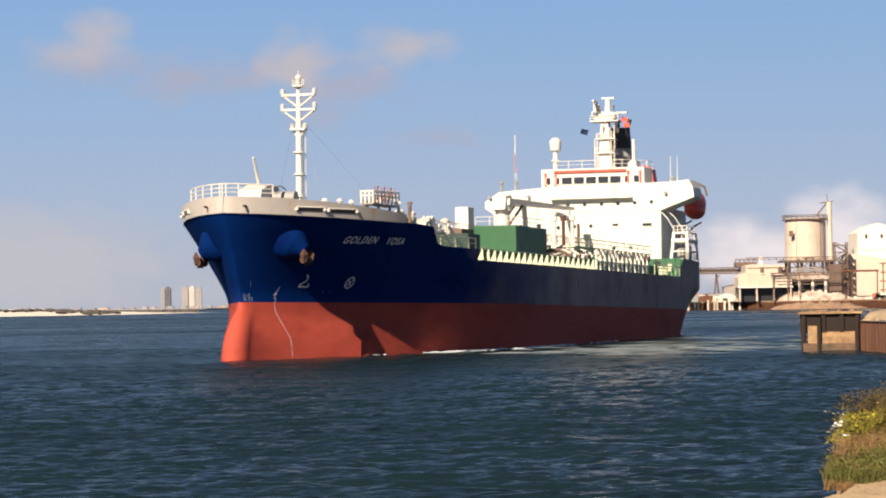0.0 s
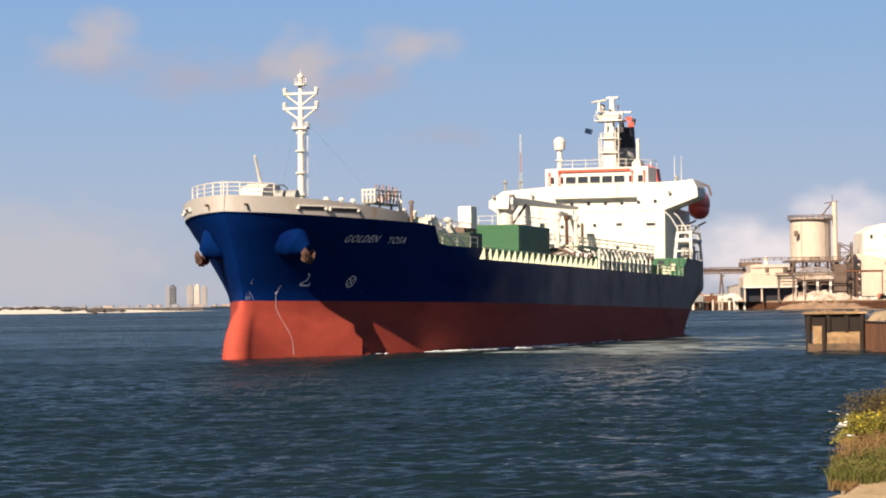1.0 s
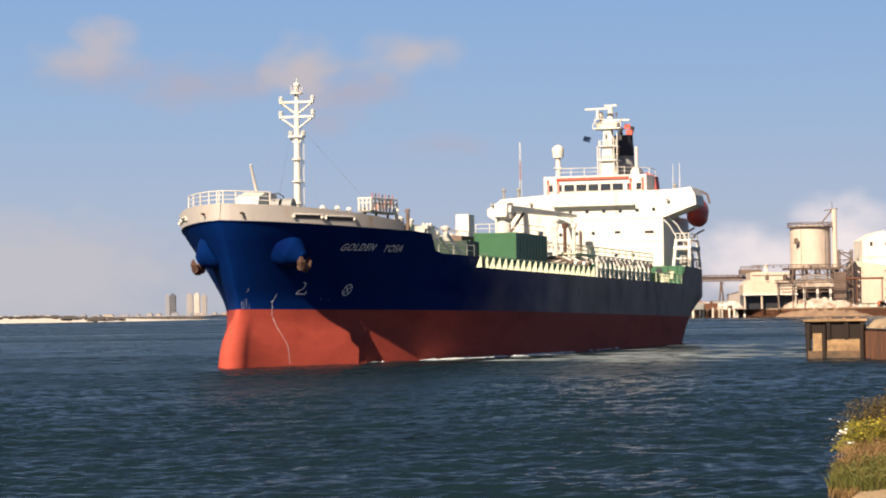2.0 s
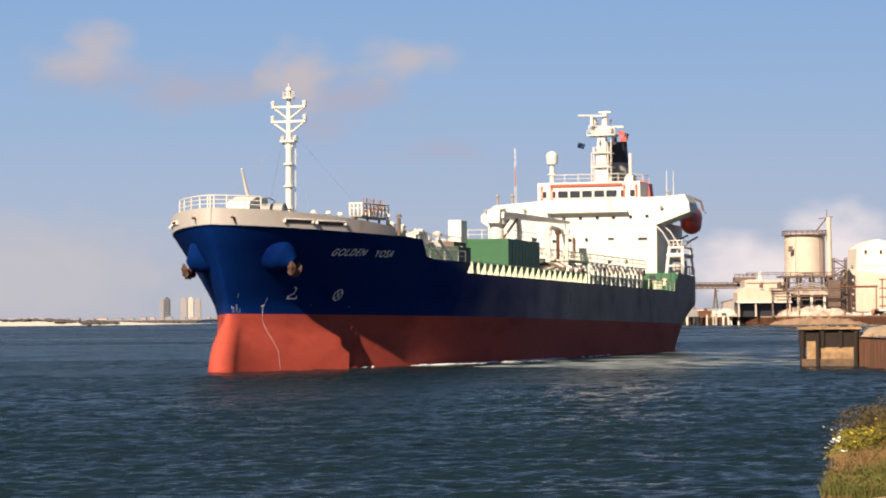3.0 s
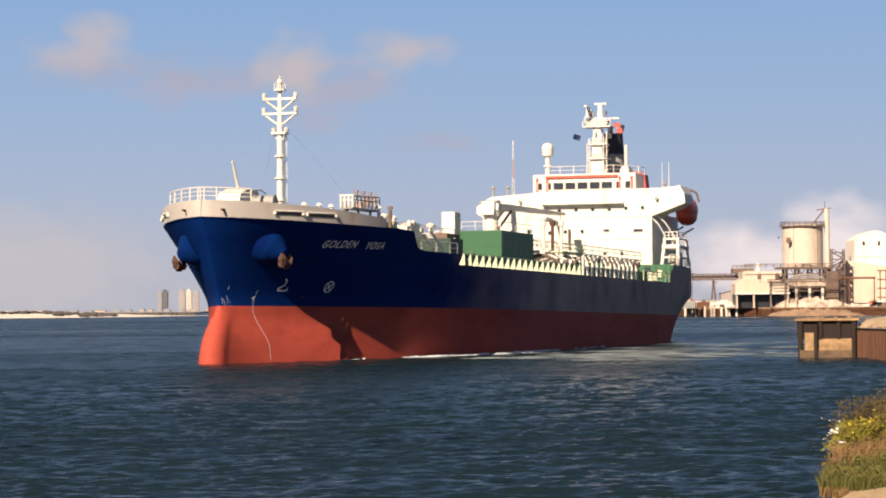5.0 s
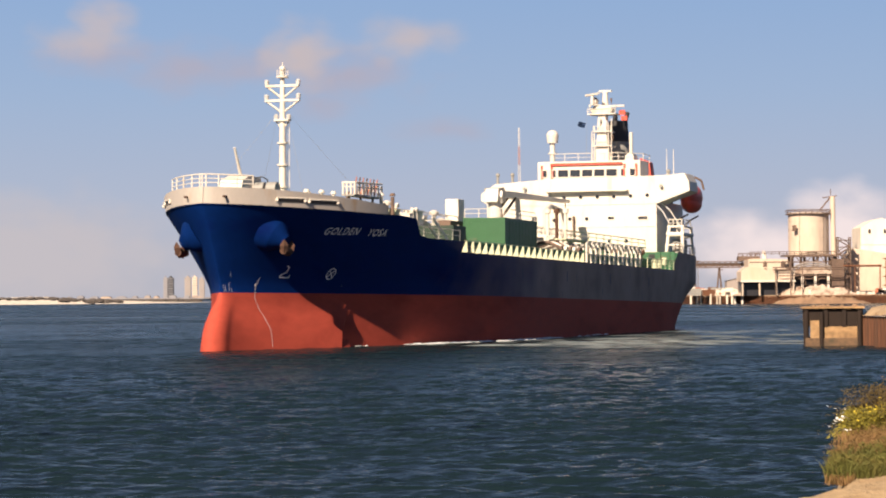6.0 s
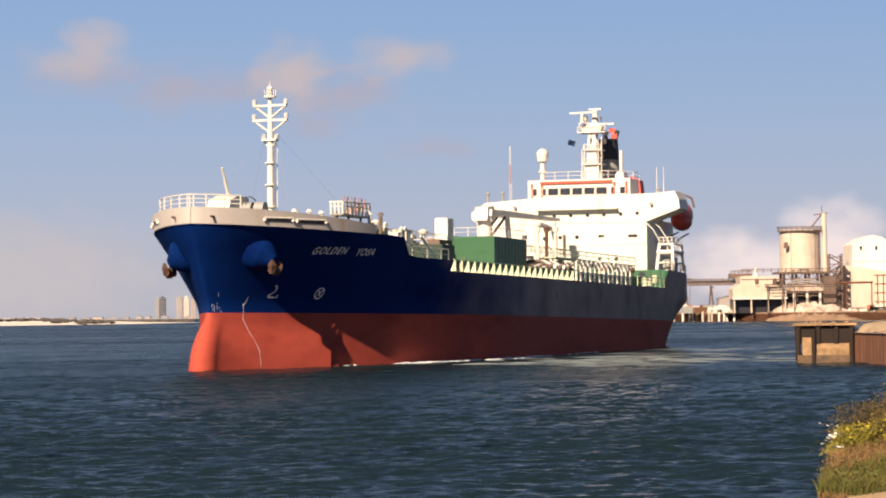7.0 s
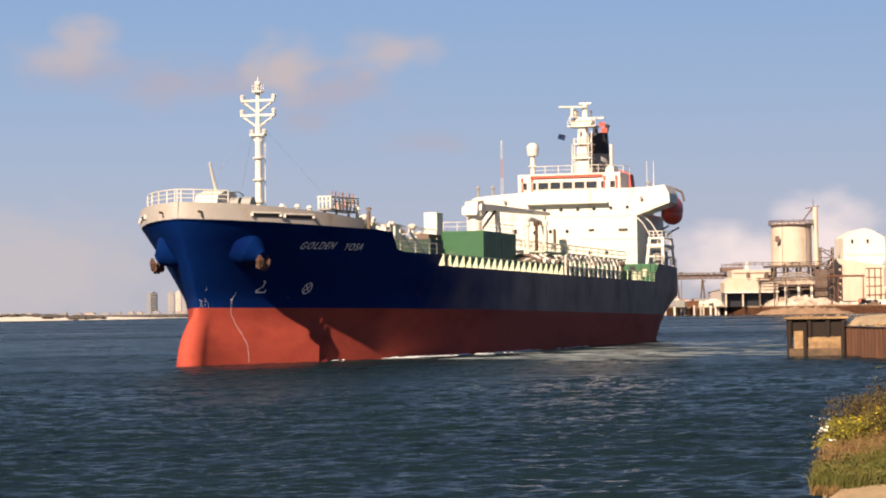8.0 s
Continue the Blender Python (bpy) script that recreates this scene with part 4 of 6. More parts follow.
        rod(bm, (-88, y, 14.0), (-88, y, 14.5), 0.34, n=10)
        part("pressure_vent", bm, "white" if y != 2.4 else "rust", ship, smooth=True)


def window(bm, glass, s, y, z, w, h):
    box(glass, s - 0.02, s + 0.03, y - w / 2, y + w / 2, z - h / 2, z + h / 2)
    for a, b, c, d in ((-w / 2 - 0.07, w / 2 + 0.07, h / 2, h / 2 + 0.06), (-w / 2 - 0.07, w / 2 + 0.07, -h / 2 - 0.06, -h / 2),
                       (-w / 2 - 0.07, -w / 2, -h / 2, h / 2), (w / 2, w / 2 + 0.07, -h / 2, h / 2)):
        box(bm, s, s + 0.07, y + a, y + b, z + c, z + d)


def accommodation():
    """White house, bridge and masts aft; gives back the scanner that turns."""
    F = -110.0
    bm = B()
    box(bm, -123, F, -12.0, 8.0, DECK, 16.3)
    house = part("accommodation_block", bm, "white", ship, "white accommodation block", bevel=0.08)
    bm = B()
    for z in (10.7, 13.3, 15.9):
        box(bm, F, F + 0.05, -11.9, 7.9, z, z + 0.05)
    for y in (-8, -4.4, -0.8, 4.2):
        box(bm, F, F + 0.03, y, y + 0.04, 8.2, 16.2)
    part("plate_seams", bm, "white", house)
    for y, z, w, h in ((2.6, 14.35, 0.7, 0.3), (6.35, 14.3, 1.1, 0.32), (-8.6, 14.4, 0.6, 0.5), (-6.6, 14.4, 0.6, 0.5)):
        bm, gl = B(), B()
        window(bm, gl, F, y, z, w, h)
        win = part("window", gl, "glass", house, "small dark window")
        part("window_frame", bm, "white", win)
    for y, z in ((-3.0, 16.75), (-1.0, 16.8), (1.0, 16.8), (2.95, 16.8), (4.95, 16.85), (6.9, 16.9), (2.4, 11.7), (4.4, 11.7), (-0.3, 14.3), (-2.3, 14.3), (-4.2, 14.2), (-3.9, 11.7)):
        bm = B()
        rod(bm, (F - 0.05, y, z), (F + 0.1, y, z), 0.21, n=14)
        part("porthole", bm, "glass", house)
    for y in (-2.8, -1.8):
        bm = B()
        rod(bm, (F + 0.25, y, 12.2), (F + 0.25, y, 14.6), 0.14, n=8)
        part("drain_pipe", bm, "plant", house)
    bm = B()
    prism(bm, [(2.3, 9.9), (3.1, 10.8), (3.9, 10.6), (4.3, 9.6), (3.2, 9.5)], F + 0.02, F + 1.2, "x")
    part("winch_cover", bm, "plant", house)
    # wings and front of the bridge deck
    bm = B()
    prism(bm, [(-13.1, 16.6), (-13.1, 17.4), (-11.4, 18.5), (-5.0, 18.95), (5.8, 19.1), (9.4, 19.15), (11.3, 19.35), (11.8, 18.4), (11.9, 17.3), (8.0, 15.9), (-12.0, 15.9)], -114.2, F + 0.03, "x")
    wing = part("bridge_wing", bm, "white", ship, "white enclosed bridge wings", bevel=0.06)
    bm = B()
    prism(bm, [(F, 17.62), (F + 0.9, 17.52), (F + 0.9, 17.42), (F, 17.38)], -5.0, 4.7)
    part("ledge", bm, "white", wing)
    for y in (-11.2, -9.4, 9.3):
        bm = B()
        rod(bm, (F - 0.5, y, 18.4), (F - 0.5, y, 19.6), 0.16, n=8)
        ball(bm, (F - 0.5, y, 19.6), 0.26, n=8)
        part("wing_light", bm, "grey", wing)
    for y in (-12.4, -7.7, 8.6):
        bm = B()
        rod(bm, (F + 0.2, y, 17.9), (F + 0.45, y, 17.9), 0.2, n=8)
        part("bulkhead_light", bm, "grey", wing)
    for y in (8.5, 9.3):
        bm = B()
        rod(bm, (-113, y, 19.1), (-113, y, 22.3), 0.05, 0.025, n=6)
        part("whip_antenna", bm, "white", wing)
    # wheelhouse
    W = F - 0.4
    bm = B()
    prism(bm, [(-114.5, 18.9), (-114.5, 21.0), (W + 0.05, 21.0), (W, 18.9)], -6.3, 6.0)
    wheel = part("wheelhouse", bm, "white", ship, "white wheelhouse with a row of windows", bevel=0.06)
    for y, w in ((-5.45, 0.55), (-4.3, 0.42), (-3.2, 1.2), (-1.75, 1.2), (-0.3, 1.2), (1.15, 1.2), (2.6, 1.25), (3.98, 0.52), (5.1, 0.6)):
        bm, gl = B(), B()
        window(bm, gl, W + 0.04, y, 19.62, w, 0.78)
        win = part("bridge_window", gl, "glass", wheel, "dark bridge window")
        part("window_frame", bm, "white", win)
    bm = B()
    box(bm, -114.6, W + 0.3, -4.7, 3.9, 20.55, 20.8)
    for y in (-4.7, -5.9, 4.0, 5.4):
        box(bm, W + 0.02, W + 0.1, y, y + 0.28, 19.0, 20.6)
    part("red_band", bm, "redtrim", wheel, "red band round the wheelhouse top")
    bm = B()
    rail(bm, [(W, y, 21.0) for y in (-4.6, -3.0, -1.4, 0.2, 1.8, 3.4)] + [(W - 3, 5.6, 21), (W - 6, 5.6, 21)], 0.9, 2, 0.035)
    part("monkey_island_rail", bm, "white", wheel)
    # satellite dome
    bm = B()
    rod(bm, (-116, -6.1, 18.9), (-116, -6.1, 21.2), 0.75, 0.5, n=14)
    rod(bm, (-116, -6.1, 21.2), (-116, -6.1, 23.6), 0.3, n=12)
    rod(bm, (-116, -6.1, 22.3), (-116, -6.1, 22.45), 0.55, n=14)
    dome = part("dome_post", bm, "white", ship, smooth=True)
    bm = B()
    rod(bm, (-116, -6.1, 23.6), (-116, -6.1, 24.5), 0.62, 0.72, n=20)
    ball(bm, (-116, -6.1, 24.5), 0.72, (1, 1, 0.9), n=20)
    part("satellite_dome", bm, "white", dome, "white satellite communication dome", smooth=True)
    # radar mast
    bm = B()
    prism(bm, [(-2.2, 20.9), (0.3, 20.9), (-0.4, 23.6), (-0.6, 27.0), (-1.5, 27.0), (-1.7, 23.6)], -119.4, -118.2, "x")
    radar = part("radar_mast", bm, "white", ship, "white radar mast with platforms", bevel=0.05)
    radar.location.y = 0.4
    for z, a, b in ((27.0, -2.7, 0.7), (24.9, -2.0, 0.1), (23.2, -2.1, 0.2)):
        bm = B()
        box(bm, -120, -117.8, a, b, z, z + 0.14)
        deck = part("mast_platform", bm, "white", radar)
        bm = B()
        rail(bm, [(-117.9, lerp(a, b, k / 4), z + 0.1) for k in range(5)], 0.6, 2, 0.03)
        part("platform_rail", bm, "white", deck)
    for y, z, r in ((-2.4, 27.9, 0.16), (-1.6, 28.7, 0.12), (0.2, 28.6, 0.14), (0.7, 27.8, 0.16), (-1.2, 26.2, 0.2), (-0.4, 25.9, 0.18), (0.35, 24.2, 0.14)):
        bm = B()
        rod(bm, (-117.9, y, z - 0.35), (-117.9, y, z), r * 0.5, n=6)
        rod(bm, (-117.9, y, z), (-117.9, y, z + 2 * r), r, r * 0.8, n=10)
        part("navigation_light", bm, "palegrey" if r > 0.15 else "plant", radar)
    bm = B()
    prism(bm, [(-2.1, 27.1), (0.0, 27.1), (0.35, 27.7), (-0.5, 28.1), (-1.8, 28.1), (-2.4, 27.6)], -119.6, -118.0, "x")
    rod(bm, (-118.6, -0.7, 27.8), (-118.6, -0.7, 29.7), 0.42, 0.3, n=12)
    box(bm, -118.8, -118.4, -1.4, 0.1, 29.7, 29.9)
    ball(bm, (-118.2, -1.9, 28.6), 0.5, n=12)
    part("mast_head", bm, "white", radar, smooth=True)
    bm = B()
    rod(bm, (-117.5, -2.0, 28.1), (-117.5, -2.0, 29.2), 0.22, 0.16, n=10)
    rod(bm, (-117.5, -2.0, 28.2), (-118.6, -0.8, 28.0), 0.12, n=8)
    part("scanner_pedestal", bm, "white", radar, smooth=True)
    bm = B()
    box(bm, -0.14, 0.14, -1.6, 1.6, -0.11, 0.11)
    rod(bm, (0, 0, -0.25), (0, 0, -0.1), 0.16, n=10)
    turning = part("radar_scanner", bm, "white", radar, "white turning radar scanner bar", bevel=0.03)
    bm = B()
    box(bm, -118.5, -118.2, -1.4, 1.7, 27.9, 28.1)
    part("lower_scanner", bm, "white", radar)
    bm = B()
    for k, y in enumerate((-2.2, -1.9, -0.2, 0.2)):
        rod(bm, (-118, y, 21), (-118, y, 25 + k * 0.5), 0.07, n=6)
    for k in range(10):
        rod(bm, (-118, -2.2, 21.4 + 0.4 * k), (-118, -1.9, 21.4 + 0.4 * k), 0.03, n=4)
    part("mast_ladder", bm, "white", radar)
    bm = B()
    n = 6
    g = [[bm.verts.new((-118.4 + 0.12 * math.sin(i * 1.1 + j), -3.9 + i * 0.17 - 0.05 * j, 26.3 - j * 0.2 - 0.05 * i)) for j in range(4)] for i in range(n)]
    for a, b in zip(g, g[1:]):
        for j in range(3):
            bm.faces.new((a[j], b[j], b[j + 1], a[j + 1]))
    bmesh.ops.solidify(bm, geom=bm.faces[:], thickness=0.02)
    part("flag", bm, "flagblue", radar, "dark blue courtesy flag")
    bm = B()
    rod(bm, (-118.4, -2.95, 27), (-118.4, -3.0, 19.2), 0.012, n=4)
    part("halyard", bm, "grey", radar)
    bm = B()
    for k, z in enumerate((27.2, 26.5)):
        box(bm, -121.6, -121.55, 0.2 + 0.25 * k, 0.95 + 0.25 * k, z, z + 0.55)
    part("signal_flag", bm, "redtrim", radar, "red signal flags")
    # funnel
    bm = B()
    rod(bm, (-124, -0.15, 18), (-124, -0.15, 24.1), 1.5, 1.3, n=24)
    funnel = part("funnel", bm, "grey", ship, "grey funnel with a black top", smooth=True)
    bm = B()
    rod(bm, (-124, -0.15, 24.1), (-124, -0.15, 26.6), 1.32, 1.15, n=24)
    rod(bm, (-123.6, -0.4, 26.6), (-123.6, -0.4, 27.3), 0.3, n=10)
    rod(bm, (-124.4, 0.6, 26.6), (-124.5, 0.9, 27.7), 0.28, n=10)
    part("funnel_top", bm, "black", funnel, "sooty black funnel top", smooth=True)
    bm = B()
    prism(bm, [(1.3, 19), (2.9, 19), (2.6, 22.3), (2.1, 22.6), (1.6, 22.2)], -122.5, -120.5, "x")
    rod(bm, (-121, 2.2, 22), (-121, 2.2, 25.0), 0.22, n=8)
    part("engine_casing", bm, "white", funnel, bevel=0.04)
    bm = B()
    prism(bm, [(2.6, 19), (4.3, 19), (4.0, 21.5), (2.9, 22.0)], -124.5, -122.7, "x")
    part("vent_fan_casing", bm, "redtrim", funnel)
    # lifeboat under its davit on the port side
    bm = B()
    ball(bm, (-118.5, 10.1, 17.0), 1.25, (2.5, 0.95, 1.25), n=20)
    rod(bm, (-117, 9.9, 17.85), (-120, 9.9, 17.85), 0.7, n=12)
    boat = part("lifeboat", bm, "orange", ship, "orange-red enclosed lifeboat on its davit", smooth=True)
    bm = B()
    ball(bm, (-118.5, 10.1, 16.3), 1.2, (2.5, 0.92, 1.0), n=18)
    part("lifeboat_keel", bm, "redtrim", boat, smooth=True)
    for s in (-116.4, -121.6):
        bm = B()
        pipe(bm, [(s, 8.2, 16.2), (s, 8.8, 18.9), (s, 9.8, 19.5), (s, 10.6, 19.1), (s, 10.9, 18.0)], 0.13, n=8)
        pipe(bm, [(s, 8.1, 13.2), (s, 9.2, 14.4), (s, 10.2, 14.9)], 0.1, n=8)
        part("davit", bm, "plant", ship, "dark lifeboat davit", smooth=True)
    # stout white frame on the quarter: two trestles braced fore and aft, with a railed top
    frame_post = None
    for x0, x1, r in ((-108.4, -108.9, 0.2), (-113.5, -113.2, 0.18)):
        for y, lean in ((9.5, 0.25), (11.4, -0.15)):
            bm = B()
            rod(bm, (x0, y, 10.1), (x1, y + lean, 13.2), r, n=8)
            if frame_post:
                part("frame_leg", bm, "white", frame_post)
            else:
                frame_post = part("quarter_frame", bm, "white", ship, "stout white steel frame on the quarter")
    for z, r in ((11.1, 0.11), (12.3, 0.27), (13.2, 0.13)):
        bm = B()
        f = (z - 10.1) / 3.1
        a, b = 9.5 + 0.25 * f - 0.2, 11.4 - 0.15 * f + 0.2
        for x in (-108.4 - 0.5 * f, -113.5 + 0.3 * f):
            rod(bm, (x, a, z), (x, b, z), r, n=8)
        for y in (a + 0.2, b - 0.2):
            rod(bm, (-108.4 - 0.5 * f, y, z), (-113.5 + 0.3 * f, y, z), r * 0.8, n=8)
        part("cross_beam", bm, "white", frame_post)
    bm = B()
    rail(bm, [(-108.9, y, 13.2) for y in (9.7, 10.2, 10.7, 11.2)] + [(-111, 11.2, 13.2), (-113.2, 11.2, 13.2)], 0.8, 2, 0.045)
    part("frame_rail", bm, "white", frame_post)
    bm = B()
    box(bm, -112.8, -109.6, 9.9, 10.9, 10.1, 11.8)
    box(bm, -109.6, -109.5, 10.1, 10.7, 10.2, 11.6)
    part("frame_locker", bm, "grey", frame_post, bevel=0.03)
    for pts in ([(-109.0, 8.3, 15.6), (-109.0, 9.0, 14.9), (-109.2, 9.8, 13.4)], [(-111.0, 8.3, 16.0), (-111.0, 9.3, 15.2), (-111.2, 10.4, 13.4)]):
        bm = B()
        pipe(bm, pts, 0.08, n=8)
        part("frame_strut", bm, "palegrey", frame_post)
    # raised quarter at the stern, green inside
    for y0, y1 in ((7.6, 11.75), (-11.75, -7.6)):
        bm = B()
        box(bm, -103.25, -103.05, y0, y1, DECK, 10.15)
        bulkhead = part("quarter_bulkhead", bm, "deckgreen", ship, "dark green painted bulkhead")
        mid = (y0 + y1) / 2
        # flat panel, the doorway's inner shade put into its colour
        bm = B()
        box(bm, -103.05, -102.98, mid - 0.9, mid - 0.2, 8.25, 9.9)
        part("door", bm, "dark", bulkhead, "dark panel standing in for the shade of a doorway")
        for e in (-1.6, 0.4, 1.5):
            bm = B()
            box(bm, -103.05, -102.9, mid + e - 0.06, mid + e + 0.06, DECK, 10.1)
            part("stiffener", bm, "green", bulkhead)
        bm = B()
        box(bm, -103.05, -102.7, mid + 0.7, mid + 1.2, 8.7, 9.5)
        part("valve_box", bm, "stay", bulkhead, bevel=0.03)
    for s in (-98.5, -100.4):
        bm = B()
        rod(bm, (s, 10.6, DECK), (s, 10.6, 9.0), 0.3, n=10)
        rod(bm, (s, 10.6, 9.0), (s, 10.6, 9.15), 0.4, n=10)
        part("bollard", bm, "stay", ship)
    bm = B()
    rail(bm, [(s, half_breadth(s, 10.2) - 0.1, 10.2) for s in range(-125, -103, 3)], 1.0, 3, 0.04)
    for s in (-124.6, -125.5):
        rod(bm, (s, 7.4, 10.2), (s, 7.4, 14.6), 0.12, n=6)
    box(bm, -126, -124.2, 6.9, 7.9, 12.4, 12.9)
    part("stern_rail", bm, "plant", ship)
    return turning


ship_name()
hull_marks()
anchors()
forecastle()
main_deck()
scanner = accommodation()


# ---- foam and painted sky sheen along the ship's side ----
def foam(near, name, mat, label):
    rng = random.Random(3 if near else 4)
    bm = B()
    for k in range(150 if near else 105):
        if near:
            s = rng.uniform(-52, -21) if k < 130 else rng.uniform(-70, -15)
            y = half_breadth(s, 0.3) + rng.uniform(0.1, 1.3)
            l, w = rng.uniform(0.4, 1.8), rng.uniform(0.08, 0.28)
        elif k < 70:                    # a drifting patch of wash and sheen abeam of the bow
            s, y = rng.gauss(-24, 9), rng.gauss(27, 6)
            y = max(y, half_breadth(min(s, -3), 0.3) + 4)
            l, w = rng.uniform(0.08, 0.32), rng.uniform(0.7, 3.4)
        else:                            # thinner streaks of sheen towards the quay and astern
            s = rng.uniform(-95, -30)
            y = 14 + rng.uniform(1.0, 34.0) * min(1, (-20 - s) / 40)
            l, w = rng.uniform(0.1, 0.35), rng.uniform(0.8, 4.0)
        n = 9
        ring = []
        for i in range(n):
            a = i / n * 6.2832
            f = rng.uniform(0.55, 1.15)
            ring.append(bm.verts.new((s + math.cos(a) * l * f, y + math.sin(a) * w * f, 0.06 if near else 0.1)))
        hub = bm.verts.new((s, y, rng.uniform(0.1, 0.2) if near else rng.uniform(0.15, 0.2)))
        for i in range(n):
            bm.faces.new((ring[i], ring[(i + 1) % n], hub))
    return thing(name, bm, mat, label, "foam", kind="stuff", smooth=True)


wake = foam(True, "wake_foam", "foam", "white foam along the waterline of the ship")
# pale pieces: the sky's reflection in smooth water is put into their colour
wash = foam(False, "sheen_streaks", "foamsheen", "thin foam and painted sky sheen in streaks beside the ship")


# ---- the bank where the camera stands ----
SHORE = [(-420, -120), (-40, 6), (-8, 12.0), (1.2, 19.2), (3.16, 21.4), (3.42, 22.9), (3.68, 24.4), (3.81, 25.3), (4.28, 26.5), (5.9, 30), (15.5, 80), (35.5, 176), (37.5, 190)]


def bank_height(d, x, y):
    base = spread([(-1.6, -0.9), (-0.6, 0.7), (-0.2, 1.9), (-0.02, 2.5), (0.08, 2.57), (0.6, 2.6), (5, 2.6), (400, 2.7)], d)
    hump = 0.42 * math.exp(-((y - 25.3) / 1.6) ** 2) * min(1, max(0, d + 0.3))
    return base + hump + 0.05 * noise.noise(Vector((x * 1.3, y * 1.3, 0))) + 0.02 * noise.noise(Vector((x * 6, y * 6, 3)))


def bank():
    bm = B()
    pts = []
    for (ax, ay), (bx, by) in zip(SHORE, SHORE[1:]):
        ln = math.hypot(bx - ax, by - ay)
        n = max(2, min(60, int(ln / (0.12 if 18 < ay < 27 else 3))))
        pts += [(ax + (bx - ax) * i / n, ay + (by - ay) * i / n) for i in range(n)]
    pts.append(SHORE[-1])
    offs = [-1.6, -1.0, -0.6, -0.35, -0.15, 0, 0.1, 0.25, 0.4, 0.6, 0.8, 1.1, 1.5, 2.2, 3.5, 6, 12, 30, 90, 300]
    g = []
    for i, (x, y) in enumerate(pts):
        row = []
        for d in offs:
            px, py = x + d * 0.94, y - d * 0.34
            row.append(bm.verts.new((px, py, bank_height(d, px, py))))
        g.append(row)
    for a, b in zip(g, g[1:]):
        for j in range(len(offs) - 1):
            bm.faces.new((a[j], a[j + 1], b[j + 1], b[j]))
    return thing("ground_bank", bm, "earth", "dry sandy soil of the channel bank", "ground", kind="structure", smooth=True)


bank()


def blades(name, mat, label, spots, count, height, width, seed, category="grass", spread_r=0.12, lean=0.35, kind="stuff"):
    """Tufts of single blades round the given spots (x, y, z)."""
    rng = random.Random(seed)
    verts, faces = [], []
    for x, y, z in spots:
        for k in range(count):
            a, r = rng.uniform(0, 6.2832), spread_r * math.sqrt(rng.random())
            bx, by = x + r * math.cos(a), y + r * math.sin(a)
            h = height * rng.uniform(0.45, 1.15)
            la, ll = rng.uniform(0, 6.2832), h * lean * rng.uniform(0.2, 1.3)
            wa = rng.uniform(0, 3.1416)
            wx, wy = math.cos(wa) * width * rng.uniform(0.6, 1.3), math.sin(wa) * width
            tx, ty = math.cos(la) * ll, math.sin(la) * ll
            i = len(verts)
            verts += [(bx - wx, by - wy, z - 0.03), (bx + wx, by + wy, z - 0.03), (bx + wx * 0.8 + tx * 0.35, by + wy * 0.8 + ty * 0.35, z + h * 0.6),
                      (bx - wx * 0.8 + tx * 0.35, by - wy * 0.8 + ty * 0.35, z + h * 0.6), (bx + tx, by + ty, z + h)]
            faces += [(i, i + 1, i + 2, i + 3), (i + 3, i + 2, i + 4)]
    me = bpy.data.meshes.new(name)
    me.from_pydata(verts, [], faces)
    me.materials.append(M[mat])
    return tagged(new(name, me), label, category, kind=kind)


def shore_x(y):
    for (ax, ay), (bx, by) in zip(SHORE, SHORE[1:]):
        if ay <= y <= by:
            return ax + (bx - ax) * (y - ay) / (by - ay)
    return SHORE[-1][0]


def spots(n, y0, y1, d0, d1, seed):
    rng = random.Random(seed)
    out = []
    for k in range(n):
        y, d = rng.uniform(y0, y1), rng.uniform(d0, d1)
        x = shore_x(y) + d
        out.append((x, y, bank_height(max(d, 0.3) * 0.94, x, y) - 0.02))
    return out


def flowers(name, mat, label, pts, size, seed):
    rng = random.Random(seed)
    verts, faces = [], []
    for x, y, z in pts:
        n, i = 6, len(verts)
        tx, ty = rng.uniform(-0.5, 0.5), rng.uniform(-0.5, 0.5)
        verts.append((x, y, z + size * 0.3))
        for k in range(n):
            a = k / n * 6.2832
            r = size * rng.uniform(0.7, 1.1)
            px, py = math.cos(a) * r, math.sin(a) * r
            verts.append((x + px, y + py, z + px * tx + py * ty))
        faces += [(i, i + 1 + k, i + 1 + (k + 1) % n) for k in range(n)]
    me = bpy.data.meshes.new(name)
    me.from_pydata(verts, [], faces)
    me.materials.append(M[mat])
    return tagged(new(name, me), label, "flowers", kind="stuff")


def leaves(name, mat, label, pts, count, size, radius, seed, category="shrub"):
    """Clumps of small leaves round the given spots; radius: (across, up)."""
    rng = random.Random(seed)
    verts, faces = [], []
    for x, y, z in pts:
        for k in range(count):
            d = Vector((rng.gauss(0, 0.5), rng.gauss(0, 0.5), rng.random()))
            c = Vector((x + d.x * radius[0], y + d.y * radius[0], z + d.z * radius[1] * max(0.25, 1 - 0.45 * (d.x * d.x + d.y * d.y))))
            u = Vector((rng.gauss(0, 1), rng.gauss(0, 1), rng.gauss(0, 0.8))).normalized()
            v = u.orthogonal().normalized()
            s = size * rng.uniform(0.6, 1.5)
            i = len(verts)
            verts += [tuple(c - u * s * 1.5), tuple(c + v * s * 0.6), tuple(c + u * s * 1.5), tuple(c - v * s * 0.6)]
            faces.append((i, i + 1, i + 2, i + 3))
    me = bpy.data.meshes.new(name)
    me.from_pydata(verts, [], faces)
    me.materials.append(M[mat])
    return tagged(new(name, me), label, category, kind="stuff")


